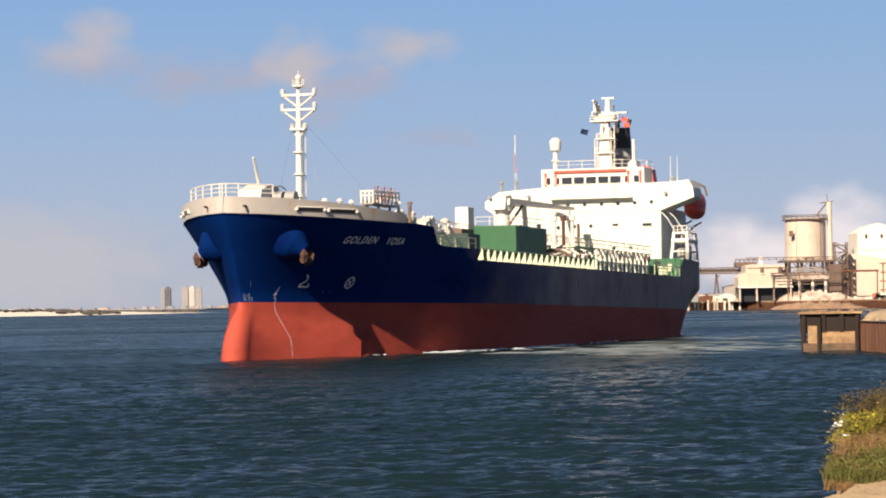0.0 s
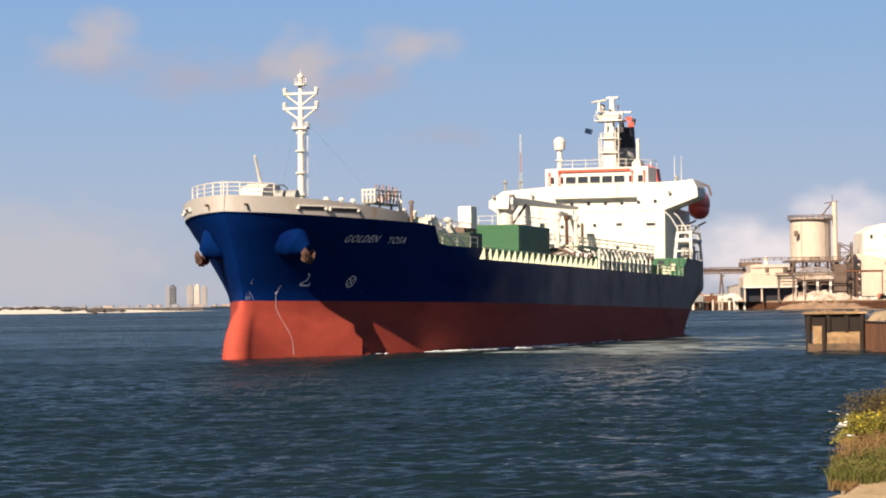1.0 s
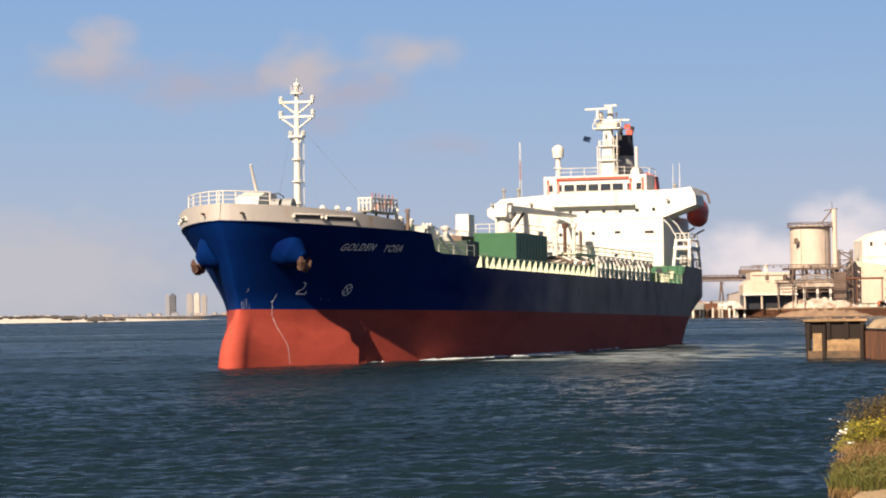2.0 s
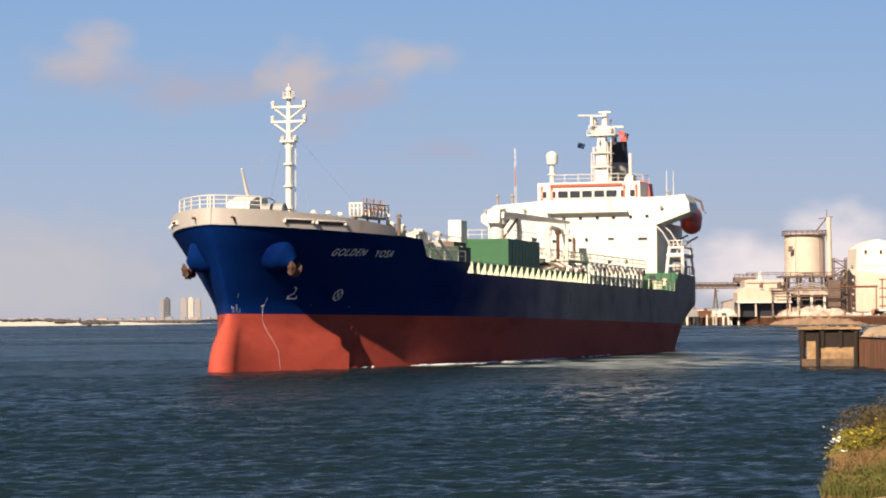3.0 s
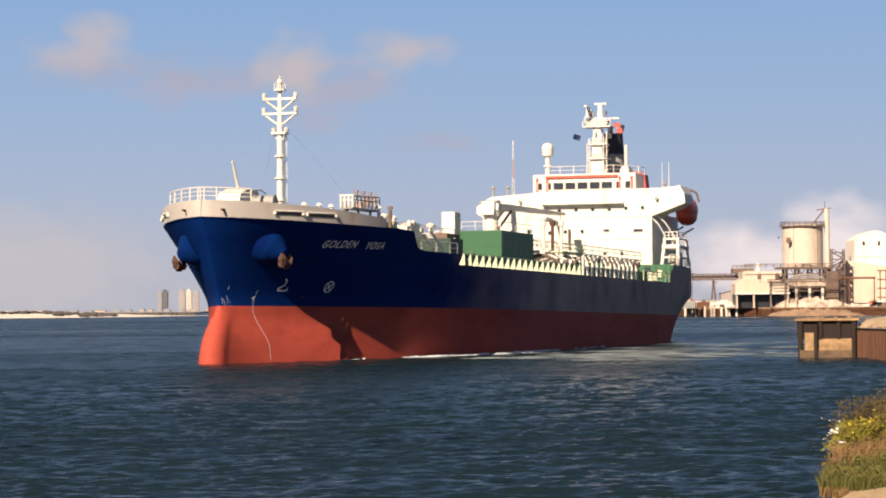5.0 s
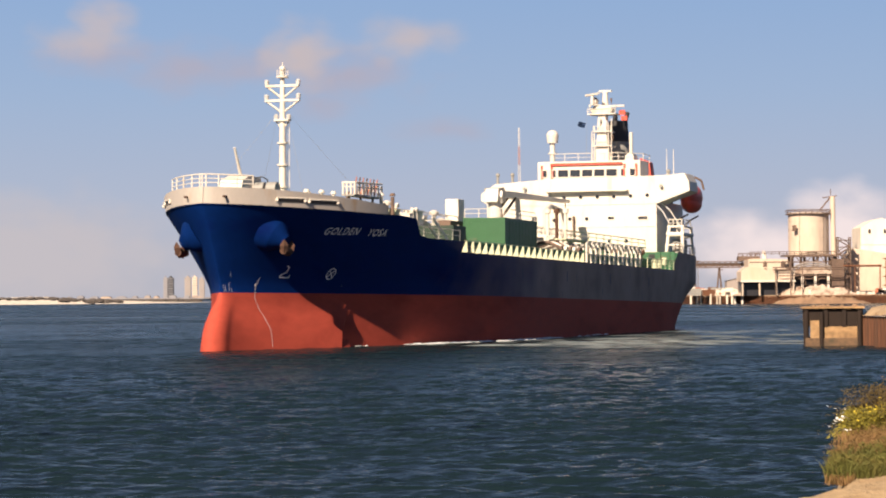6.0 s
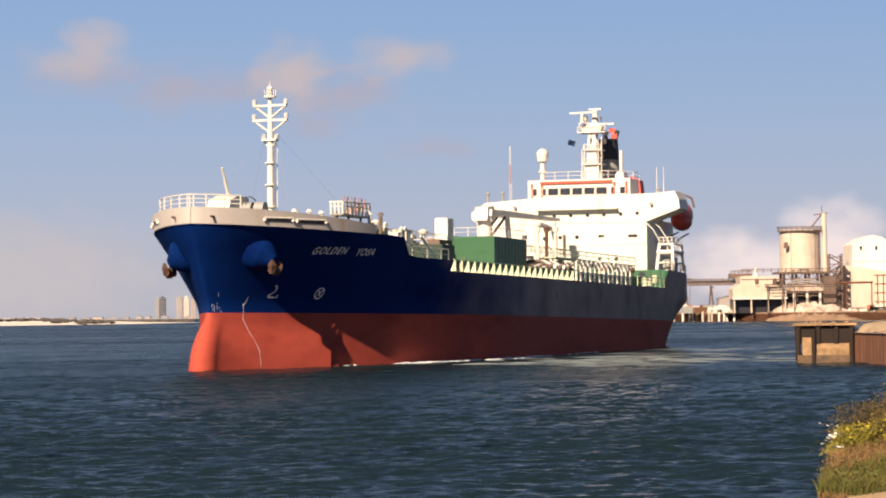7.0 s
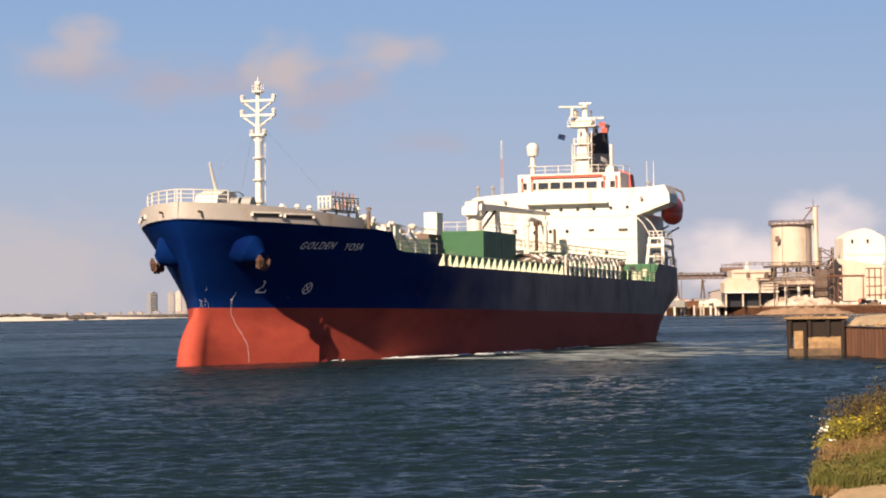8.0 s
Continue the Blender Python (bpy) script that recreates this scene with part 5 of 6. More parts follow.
blades("grass", "grassgreen", "short green grass on the bank", spots(260, 22.65, 24.1, -0.06, 1.1, 1), 34, 0.13, 0.0045, 1, lean=0.7)
leaves("ground_cover", "grassgreen", "low green ground cover on the bank", spots(150, 22.75, 24.15, -0.03, 1.1, 21), 40, 0.011, (0.12, 0.14), 21)
leaves("dry_plants", "drygrass", "reddish dry plants along the bank's edge", spots(110, 24.0, 24.8, -0.05, 1.1, 2), 90, 0.008, (0.13, 0.15), 2)
blades("dry_grass", "drygrass", "thin reddish dry grass on the bank", spots(70, 23.7, 24.8, -0.06, 1.1, 22), 22, 0.17, 0.0035, 12, lean=0.5)
blades("edge_grass", "drygrass", "straw-coloured grass hanging over the bank's edge", spots(60, 22.5, 24.4, -0.05, 0.0, 7), 18, 0.065, 0.0035, 8, lean=0.9)
leaves("flowering_shrub", "shrub", "low yellow-green flowering shrub", spots(80, 24.7, 25.4, 0.0, 0.8, 3), 120, 0.009, (0.14, 0.3), 3)
leaves("brown_scrub", "scrub", "brown-red dry scrub behind the flowers", spots(190, 25.5, 27.4, -0.02, 1.6, 4), 260, 0.009, (0.24, 0.52), 4)
leaves("tall_scrub", "scrub", "taller dark brown scrub on the bank", spots(110, 25.8, 27.2, 0.22, 1.6, 34), 240, 0.009, (0.22, 0.66), 34)
leaves("low_scrub", "scrub", "low brown scrub beside the flowers", spots(45, 24.7, 25.3, 0.34, 0.95, 35), 160, 0.009, (0.15, 0.38), 35)
blades("scrub_stalks", "scrub", "thin brown dry stalks on the scrub", spots(70, 25.5, 27.4, -0.1, 1.6, 24), 14, 0.5, 0.0035, 14, lean=0.4)
leaves("leafy_shrub", "grassgreen", "green leafy shrub on top of the bank", spots(34, 26.2, 27.6, 0.3, 1.4, 5), 90, 0.013, (0.2, 0.9), 5)
rngf = random.Random(9)
flowers("yellow_flowers", "yellow", "small yellow flowers on the shrub", [(x + rngf.uniform(-0.15, 0.15), y + rngf.uniform(-0.15, 0.15), z + rngf.uniform(0.18, 0.34)) for x, y, z in spots(120, 24.6, 25.2, -0.02, 0.6, 6)], 0.013, 6)
flowers("white_flowers", "petal", "white flowers at the edge of the bank", [(x + rngf.uniform(-0.05, 0.05), y, z + rngf.uniform(0.1, 0.36)) for x, y, z in spots(26, 24.6, 25.0, -0.14, 0.0, 12)], 0.018, 7)


# ---- quay beside the channel ----
def near_quay():
    quay = tagged(new("quay_platform"), "old timber and concrete quay corner with a rusted edge", "quay")
    bm = B()
    prism(bm, [(27.0, 202.0), (31.9, 202.0), (33.4, 212), (28.6, 212)], 2.86, 3.0, "z")
    part("deck_slab", bm, "concrete", quay)
    bm = B()
    prism(bm, [(27.2, 202.35), (31.8, 202.35), (32.4, 206), (27.8, 206)], 1.5, 2.86, "z")
    part("fascia", bm, "timber", quay, "dark timber fascia")
    for x in (27.3, 28.8, 30.2, 31.4):
        bm = B()
        box(bm, x, x + 0.3, 202.15, 202.36, 1.45, 2.84)
        part("fender_post", bm, "timber", quay)
    for x, w, y in ((27.45, 0.42, 202.3), (28.6, 0.34, 202.05), (31.5, 0.36, 202.05)):
        bm = B()
        rod(bm, (x, y, -2), (x, y, 2.6), w / 2, n=10)
        part("timber_post", bm, "timber", quay, "dark wet timber pile", smooth=True)
    bm = B()
    prism(bm, [(27.75, 202.1), (28.45, 202.1), (29, 206), (28.3, 206)], -2, 1.95, "z")
    part("concrete_pier", bm, "concrete", quay)
    bm = B()
    prism(bm, [(28.7, 202.2), (31.4, 202.2), (32, 206), (29.2, 206)], -2, 1.48, "z")
    part("concrete_wall", bm, "concrete", quay)
    bm = B()
    prism(bm, [(27.35, 202.0), (31.4, 202.0), (32, 206), (27.9, 206)], -2, 0.62, "z")
    part("concrete_footing", bm, "wetconcrete", quay, "wet dark concrete at the waterline", bevel=0.05)
    rng = random.Random(8)
    for k in range(7):
        x, y = rng.uniform(27.8, 31.4), rng.uniform(203, 206)
        bm = B()
        r = rng.uniform(0.1, 0.2)
        ball(bm, (x, y, 3.0 + r * 0.4), r, (1.4, 1, 0.7), n=7)
        thing("rubble_stone", bm, "dirt", "small lump of rubble on the quay", "stone", group="rubble on the quay")
    # rusted sheet piling towards the bank
    wall = tagged(new("wall_sheet_pile"), "rust-red steel sheet piling along the channel", "wall", kind="structure")
    line = [(31.75, 203.0), (31.9, 197), (32.2, 191), (33.2, 181), (33.9, 172)]
    bm = B()
    prev = None
    for (ax, ay), (bx, by) in zip(line, line[1:]):
        n = int((ay - by) / 0.3)
        for k in range(n):
            f = k / n
            x, y = ax + (bx - ax) * f + (0.0 if (k // 2) % 2 else 0.07), ay + (by - ay) * f
            cur = [bm.verts.new((x, y, -2)), bm.verts.new((x, y, 2.26))]
            if prev:
                bm.faces.new((prev[0], cur[0], cur[1], prev[1]))
            prev = cur
    part("sheet_piles", bm, "ruststeel", wall)
    bm = B()
    for (ax, ay), (bx, by) in zip(line, line[1:]):
        bm.faces.new([bm.verts.new(p) for p in ((ax - 0.1, ay, 2.3), (bx - 0.1, by, 2.3), (bx + 0.35, by, 2.33), (ax + 0.35, ay, 2.33))])
    part("capping", bm, "concrete", wall)
    # made ground behind it
    bm = B()
    xs = [31.9, 32.6, 33.4, 34.5, 37, 42, 130, 240, 600]
    ys = [172 + k for k in range(45)]
    g = []
    for y in ys:
        row = []
        for i, x in enumerate(xs):
            xo = x + (0 if i > 5 else max(0, (203 - y) * 0.06) if y < 203 else (y - 203) * 0.168)
            z = [2.3, 2.82, 2.94, 2.99, 3.02, 3.05, 3.05, 3.05, 3.05][i] + 0.1 * noise.noise(Vector((x * 0.4, y * 0.3, 0))) + 0.13 * noise.noise(Vector((x * 1.7, y * 0.9, 4)))
            row.append(bm.verts.new((xo, y, z)))
        g.append(row)
    for a, b in zip(g, g[1:]):
        for j in range(len(xs) - 1):
            bm.faces.new((a[j], a[j + 1], b[j + 1], b[j]))
    thing("ground_quay", bm, "madeground", "bare yellowish made ground behind the quay", "ground", kind="structure", smooth=True)
    for k in range(34):
        bm = B()
        r = rng.uniform(0.08, 0.2)
        ball(bm, (32.3 + rng.uniform(0, 1.6), rng.uniform(188, 202), 2.4 + r * 0.3), r, (1.3, 1.6, 0.6), n=7)
        thing("rubble_stone", bm, "concrete", "pale lump of rubble along the quay edge", "stone", group="rubble on the quay")


near_quay()


# ---- the works across the basin ----
def works():
    bm = B()
    prism(bm, [(40, 1100), (70, 1000), (92, 905), (126, 885), (300, 800), (900, 780), (900, 2600), (-60, 2600)], 2.3, 2.9, "z")
    thing("ground_works", bm, "dirt", "bare ground of the industrial quay", "ground", kind="structure")
    bm = B()
    for (ax, ay), (bx, by) in zip([(40, 1100), (70, 1000), (92, 905), (126, 885), (300, 800), (900, 780)], [(70, 1000), (92, 905), (126, 885), (300, 800), (900, 780)]):
        bm.faces.new([bm.verts.new(p) for p in ((ax, ay, -1), (bx, by, -1), (bx, by, 2.6), (ax, ay, 2.6))])
    bmesh.ops.solidify(bm, geom=bm.faces[:], thickness=0.8)
    qw = thing("wall_works_quay", bm, "ruststeel", "brown quay wall of the works", "wall", kind="structure")
    edge = [(70, 1000), (92, 905), (126, 885), (300, 800)]
    for k in range(14):
        bm = B()
        x = lerp(79, 100, k / 13) + (0.4 if k % 3 else -0.3)
        y = spread(edge, x) - 1.6
        rod(bm, (x, y, -1), (x, y, 3.2 + 0.3 * (k % 2)), 0.38, n=6)
        part("fender_pile", bm, "sand", qw)
    # silo on its frame
    silo = tagged(new("storage_silo"), "cream cylindrical silo on a steel frame", "silo")
    cx, cy, r = 124.0, 905.0, 6.9
    bm = B()
    rod(bm, (cx, cy, 16.6), (cx, cy, 31.0), r, n=40)
    part("shell", bm, "cream", silo, smooth=True)
    for z in (19.5, 22.4, 25.3, 28.2):
        bm = B()
        rod(bm, (cx, cy, z), (cx, cy, z + 0.16), r + 0.06, n=40)
        part("hoop", bm, "cream", silo)
    for a in (236, 306):
        bm = B()
        x, y = cx + (r + 0.15) * math.cos(radians(a)), cy + (r + 0.15) * math.sin(radians(a))
        rod(bm, (x, y, 16.6), (x, y, 30.3), 0.1, n=6)
        part("downpipe", bm, "pale", silo)
    bm = B()
    rod(bm, (cx, cy, 30.3), (cx, cy, 30.55), r + 0.9, n=32)
    ringp = [(cx + (r + 0.8) * math.cos(a * 0.2618), cy + (r + 0.8) * math.sin(a * 0.2618), 30.5) for a in range(25)]
    rail(bm, ringp, 1.4, 2, 0.09)
    part("gallery", bm, "plant", silo, "dark railed gallery round the top")
    bm = B()
    for e in (-6.3, -2.2, 2.2, 6.3):
        for f in (-5, 4):
            box(bm, cx + e - 0.4, cx + e + 0.4, cy + f - 0.4, cy + f + 0.4, 2.8, 16.6)
    box(bm, cx - 9, cx + 9, cy - 7, cy + 6, 15.9, 16.6)
    box(bm, cx - 21, cx + 9, cy - 7.2, cy - 6.7, 13.9, 14.3)
    part("support_frame", bm, "plant", silo)
    bm = B()
    rail(bm, [(cx - 21 + 2.5 * k, cy - 7.2, 16.4) for k in range(13)], 1.2, 2, 0.1)
    for x in (-7, 7):
        rod(bm, (cx + x, cy - 7.3, 2.8), (cx + x, cy - 7.3, 15.9), 0.3, n=6)
    for z in (6.2, 8.4):
        rod(bm, (cx - 7, cy - 6, z), (cx + 7, cy - 6, z), 0.22, n=6)
    rod(bm, (cx - 2, cy - 6, 4), (cx + 7, cy - 6, 12), 0.2, n=6)
    for k in range(5):
        x0 = cx - 7 + 2.8 * k
        rod(bm, (x0, cy - 7.1, 14.3), (x0 + 1.4, cy - 7.1, 16.2), 0.15, n=5)
        rod(bm, (x0 + 1.4, cy - 7.1, 16.2), (x0 + 2.8, cy - 7.1, 14.3), 0.15, n=5)
    part("bracing", bm, "plant", silo, "weathered steel bracing")
    bm = B()
    for r0, y0 in ((7.6, -8.2), (6.8, -8.0)):
        pipe(bm, [(cx + r0 * math.cos(math.pi * k / 12), cy + y0, 10.2 + (r0 - 3.9) * math.sin(math.pi * k / 12)) for k in range(13)], 0.3, n=6)
    for k in range(1, 12, 2):
        c, d = math.cos(math.pi * k / 12), math.sin(math.pi * k / 12)
        rod(bm, (cx + 7.6 * c, cy - 8.1, 10.2 + 3.7 * d), (cx + 6.8 * c, cy - 8.1, 10.2 + 2.9 * d), 0.16, n=5)
    for e in (-7.2, 7.2):
        rod(bm, (cx + e, cy - 8.1, 2.9), (cx + e, cy - 8.1, 10.3), 0.3, n=6)
    part("arch", bm, "tower", silo, "pale arched steel frame over the loading bay")
    bm = B()
    prism(bm, [(cx + 6.6 * math.cos(math.pi * k / 10), 10.0 + 2.6 * math.sin(math.pi * k / 10)) for k in range(11)], cy - 7.8, cy - 7.6)
    part("bay_hood", bm, "pale", silo)
    # solid box in near-black, painted shade below the silo
    bm = B()
    box(bm, cx - 6.0, cx + 6.5, cy - 4, cy + 4, 3, 10.5)
    part("recess_shade", bm, "dark", silo, "dark box standing in for the shade under the silo")
    for e in (-3.6, 0.8, 5.2):
        bm = B()
        box(bm, cx + e, cx + e + 0.8, cy - 7.0, cy - 6.4, 2.8, 11.0)
        part("front_column", bm, "white", silo)
    bm = B()
    rod(bm, (132.2, 903, 12), (132.0, 903, 36.4), 0.85, n=12)
    part("elevator_leg", bm, "cream", silo, "pale bucket elevator leg", smooth=True)
    bm = B()
    rod(bm, (127.5, 903, 31.5), (131.6, 903, 36.6), 0.25, n=6)
    rod(bm, (128.6, 903, 36.0), (133.4, 903, 36.6), 0.16, n=6)
    rod(bm, (131.5, 903, 35), (131.3, 903, 39), 0.12, n=6)
    part("spout", bm, "plant", silo)
    bm = B()
    box(bm, 117.6, 119.0, 898.2, 898.6, 24.6, 26.6)
    part("hatch", bm, "plant", silo)
    # lattice stair tower
    tw = tagged(new("stair_tower"), "brown lattice stair tower beside the silo", "tower")
    bm = B()
    for x in (133.0, 137.2):
        for y in (898, 902):
            rod(bm, (x, y, 2.8), (x, y, 22.5), 0.24, n=6)
    for k in range(8):
        z = 4.5 + 2.4 * k
        box(bm, 132.8, 137.4, 897.8, 902.2, z, z + 0.25)
    part("tower_frame", bm, "plant", tw)
    for k in range(7):
        bm = B()
        z = 4.7 + 2.4 * k
        a, b = (133.2, 137) if k % 2 else (137, 133.2)
        rod(bm, (a, 897.8, z), (b, 897.8, z + 2.2), 0.22, n=6)
        rod(bm, (a, 897.8, z + 1.1), (b, 897.8, z + 3.3), 0.12, n=6)
        part("flight", bm, "plant", tw)
    bm = B()
    box(bm, 130.6, 134.8, 896.5, 899, 3, 15)
    part("duct", bm, "plant", tw)
    # long low sheds
    def shed(x0, x1, y, z0, z1, roof, open_to, label, mat="cream"):
        sh = tagged(new("plant_shed"), label, "shed", group="sheds of the works")
        bm = B()
        prism(bm, [(x0, z0), (x1, z0), (x1, z1), (x0 + 2.0, z1 + roof), (x0, z1)], y, y + 14)
        part("upper_wall", bm, mat, sh)
        # solid dark box set back in the bay as its shade
        bm = B()
        box(bm, x0 + 0.3, x1 - 0.3, y + 3, y + 13, 2.8, z0)
        part("inside", bm, "dark", sh, "dark box standing in for the shade of an open bay")
        bm = B()
        box(bm, x0 - 0.3, x1 + 0.3, y - 0.6, y - 0.1, z0 - 0.2, z0 + 0.35)
        part("eave_strip", bm, "white", sh)
        n = int((x1 - x0) / 5)
        for k in range(n + 1):
            bm = B()
            xx = lerp(x0 + 0.4, x1 - 0.4, k / n)
            box(bm, xx - 0.25, xx + 0.25, y - 0.1, y + 0.4, 2.8, z0)
            part("column", bm, "cream", sh)
        for k in range(int((x1 - x0) / 3)):
            bm = B()
            xx = x0 + 1.5 + 3 * k
            box(bm, xx, xx + 0.15, y - 0.08, y, z0 + 0.4, z1 - 0.1)
            part("cladding_joint", bm, mat, sh)
        return sh
    shed(99.5, 117.5, 893, 7.6, 11.0, 1.6, 0, "cream low shed with an open bay")
    shed(104.5, 118, 915, 11, 15.2, 0.4, 0, "upper cream shed behind the low one")
    shed(137.2, 158.4, 906, 3.4, 15.6, 3.2, 0, "cream building with a lean-to roof")
    shed(155.5, 190, 905, 8.5, 15, 3.0, 0, "grey-roofed shed with an open dark bay", "tower")
    # gabled white warehouse
    wh = tagged(new("warehouse_tower"), "tall cream-white building with a hipped gable", "building")
    bm = B()
    prism(bm, [(143.4, 2.8), (157.6, 2.8), (157.6, 26.0), (153.6, 28.4), (150.6, 29.2), (147.6, 28.4), (143.4, 26.0)], 915, 935)
    part("wall", bm, "whitewash", wh)
    for x in (146.0, 151.3):
        bm = B()
        box(bm, x, x + 0.8, 914.8, 915.05, 24.0, 25.4)
        part("window", bm, "dark", wh)
    bm = B()
    box(bm, 143.4, 157.6, 914.8, 915, 20, 20.15)
    part("seam", bm, "cream", wh)
    bm = B()
    box(bm, 143.4, 157.6, 914.8, 915, 12, 12.15)
    part("seam", bm, "cream", wh)
    # pipe gantry before the cream building
    ga = tagged(new("pipe_gantry"), "brown steel pipe gantry", "gantry")
    bm = B()
    for x in (138, 146.5, 148.5, 150.5, 152.5):
        rod(bm, (x, 894, 2.8), (x, 894, 12.6 if x < 147 else 15), 0.22, n=6)
    rod(bm, (134, 894, 12.6), (147, 894, 12.6), 0.35, n=6)
    for z in (6, 9, 12, 15):
        rod(bm, (147.5, 894, z), (153, 894, z), 0.2, n=6)
    part("gantry_frame", bm, "ruststeel", ga)
    # pipe rack along the sheds
    pr = tagged(new("pipe_rack"), "brown steel pipe rack before the cream sheds", "pipe rack")
    for x in (101, 106, 111, 116, 120):
        bm = B()
        rod(bm, (x, 891.5 if x > 108 else 899, 2.8), (x, 891.5 if x > 108 else 899, 12.4 if x > 108 else 8.2), 0.2, n=6)
        part("post", bm, "plant", pr)
    for z, x0, x1, y in ((12.2, 110, 134, 891.5), (11.5, 110, 134, 891.5), (9.4, 112, 134, 891.5), (8.0, 100, 112, 899)):
        bm = B()
        rod(bm, (x0, y, z), (x1, y, z), 0.2, n=6)
        part("pipe", bm, "plant", pr)
    for x, z, r in ((107.5, 13.2, 0.8), (113.6, 13.0, 1.0), (116.0, 13.0, 0.6)):
        bm = B()
        rod(bm, (x, 892.5, z - r), (x, 892.5, z + r), r * 0.8, n=12)
        rod(bm, (x, 892.5, z + r), (x, 892.5, z + r * 1.5), r * 0.8, r * 0.2, n=12)
        thing("dust_filter", bm, "plant", "small dark dust filter on the shed roof", "filter", group="filters on the sheds")
    # conveyor bridge
    cv = tagged(new("conveyor_bridge"), "long grey-brown conveyor bridge on trestles", "conveyor")
    bm = B()
    box(bm, 60, 106, 930, 932.5, 12.6, 13.0)
    box(bm, 60, 106, 930, 932.5, 14.6, 14.9)
    for k in range(24):
        x = 60 + 1.95 * k
        rod(bm, (x, 930, 12.8), (x + 0.97, 930, 14.8), 0.13, n=5)
        rod(bm, (x + 0.97, 930, 14.8), (x + 1.95, 930, 12.8), 0.13, n=5)
    box(bm, 60, 106, 931, 931.6, 13.2, 14.3)
    part("truss", bm, "plant", cv)
    for x in (66, 78, 87, 96):
        bm = B()
        rod(bm, (x - 1, 931, 2.8), (x, 931, 12.6), 0.3, n=6)
        rod(bm, (x + 1, 931, 2.8), (x, 931, 12.6), 0.3, n=6)
        part("trestle", bm, "plant", cv)
    bm = B()
    box(bm, 102.5, 110, 928, 934, 15.0, 16.6)
    rail(bm, [(102.5 + 1.5 * k, 928, 16.6) for k in range(6)], 1.0, 2, 0.1)
    part("drive_house", bm, "plant", cv)
    bm = B()
    rod(bm, (111.5, 928, 14), (111.5, 928, 18.4), 0.7, n=10)
    thing("vent_stack", bm, "white", "short white vent stack on the shed roof", "stack", smooth=True)
    # heaps and clutter along the quay
    rng = random.Random(17)
    def heap(x0, x1, y, h, mat, label, z0=2.85, slant=0, depth=8):
        bm = B()
        nx, ny = 70, 14
        g = []
        for i in range(nx):
            row = []
            for j in range(ny):
                u, v = i / (nx - 1), j / (ny - 1)
                env = min(1, 4 * u, 4 * (1 - u)) * math.sin(math.pi * v)
                x, yy = lerp(x0, x1, u), y + slant * u + v * depth
                row.append(bm.verts.new((x, yy, z0 + h * env * (0.78 + 0.4 * noise.noise(Vector((x * 0.35, yy * 0.5, h)))) + 0.5 * env * noise.noise(Vector((x * 2, yy * 2, 1))))))
            g.append(row)
        for a, b in zip(g, g[1:]):
            for j in range(ny - 1):
                bm.faces.new((a[j], a[j + 1], b[j + 1], b[j]))
        thing("rock_mound", bm, mat, label, "heap", group="heaps on the quay")
    heap(106.5, 139, 898.5, 3.8, "pale", "long pale heap of broken rock on the quay", 2.8, -17.5, 8)
    heap(108, 142, 889.5, 3.3, "dirt", "brown rock and rubble sloping down to the water", -0.5, -18, 8)
    heap(97, 112, 896, 2.0, "pale", "low heap of pale rubble")
    heap(92, 104, 906, 2.6, "sand", "sandy heap beside the sheds")
    heap(140, 170, 886, 1.8, "sand", "low heap of pale sand on the quay")
    for k in range(17):
        x = rng.uniform(84, 103)
        bm = B()
        h, w = rng.uniform(1.8, 3.0), rng.uniform(1.6, 4.5)
        y = rng.uniform(908, 925)
        box(bm, x, x + w, y, y + 2.4, 2.9, 2.9 + h)
        for e in range(int(w / 0.4)):
            box(bm, x + e * 0.4, x + e * 0.4 + 0.12, y - 0.08, y, 3.0, 2.8 + h)
        thing("cargo_container", bm, rng.choice(["ruststeel", "brick", "cream", "white", "grey"]), "small weathered container on the quay", "container", group="containers on the quay")
    for k in range(7):
        x = rng.uniform(142, 156)
        v = tagged(new("parked_truck"), "small dark truck parked on the quay", "truck", group="trucks on the quay")
        bm = B()
        prism(bm, [(x, 3.3), (x, 4.3), (x + 0.5, 5.0), (x + 1.6, 5.0), (x + 1.6, 4.3), (x + 4.4, 4.3), (x + 4.4, 3.3)], 880.5, 882.4)
        part("body", bm, rng.choice(["plant", "white", "brick"]), v)
        for e in (0.8, 3.5):
            bm = B()
            rod(bm, (x + e, 880.4, 3.3), (x + e, 880.7, 3.3), 0.45, n=12)
            part("wheel", bm, "dark", v)
    # drums, blocks and barriers strewn along the quay's edge
    for k in range(46):
        x = rng.uniform(78, 150)
        y = spread([(70, 1002), (92, 908), (126, 888), (300, 803)], x) + rng.uniform(0.5, 3.0)
        bm = B()
        w, h = rng.uniform(0.5, 1.6), rng.uniform(0.8, 2.0)
        if k % 3 == 0:
            rod(bm, (x, y, 2.85), (x, y, 2.85 + h), w * 0.4, n=8)
            rod(bm, (x, y, 2.85 + h), (x, y, 3.0 + h), w * 0.5, n=8)
            thing("mooring_bollard", bm, rng.choice(["sand", "white", "plant"]), "stout weathered bollard on the quay edge", "bollard", group="bollards of the works")
        elif k % 3 == 1:
            prism(bm, [(x - w, 2.88), (x + w, 2.88), (x + w * 0.7, 2.88 + h * 0.8), (x - w * 0.8, 2.88 + h * 0.7)], y, y + 1.2)
            thing("concrete_block", bm, rng.choice(["pale", "sand", "plant", "darkrock"]), "rough block lying on the works quay", "block", group="blocks on the quay", bevel=0.08)
        else:
            box(bm, x - w, x + w, y, y + 0.25, 3.5, 3.8)
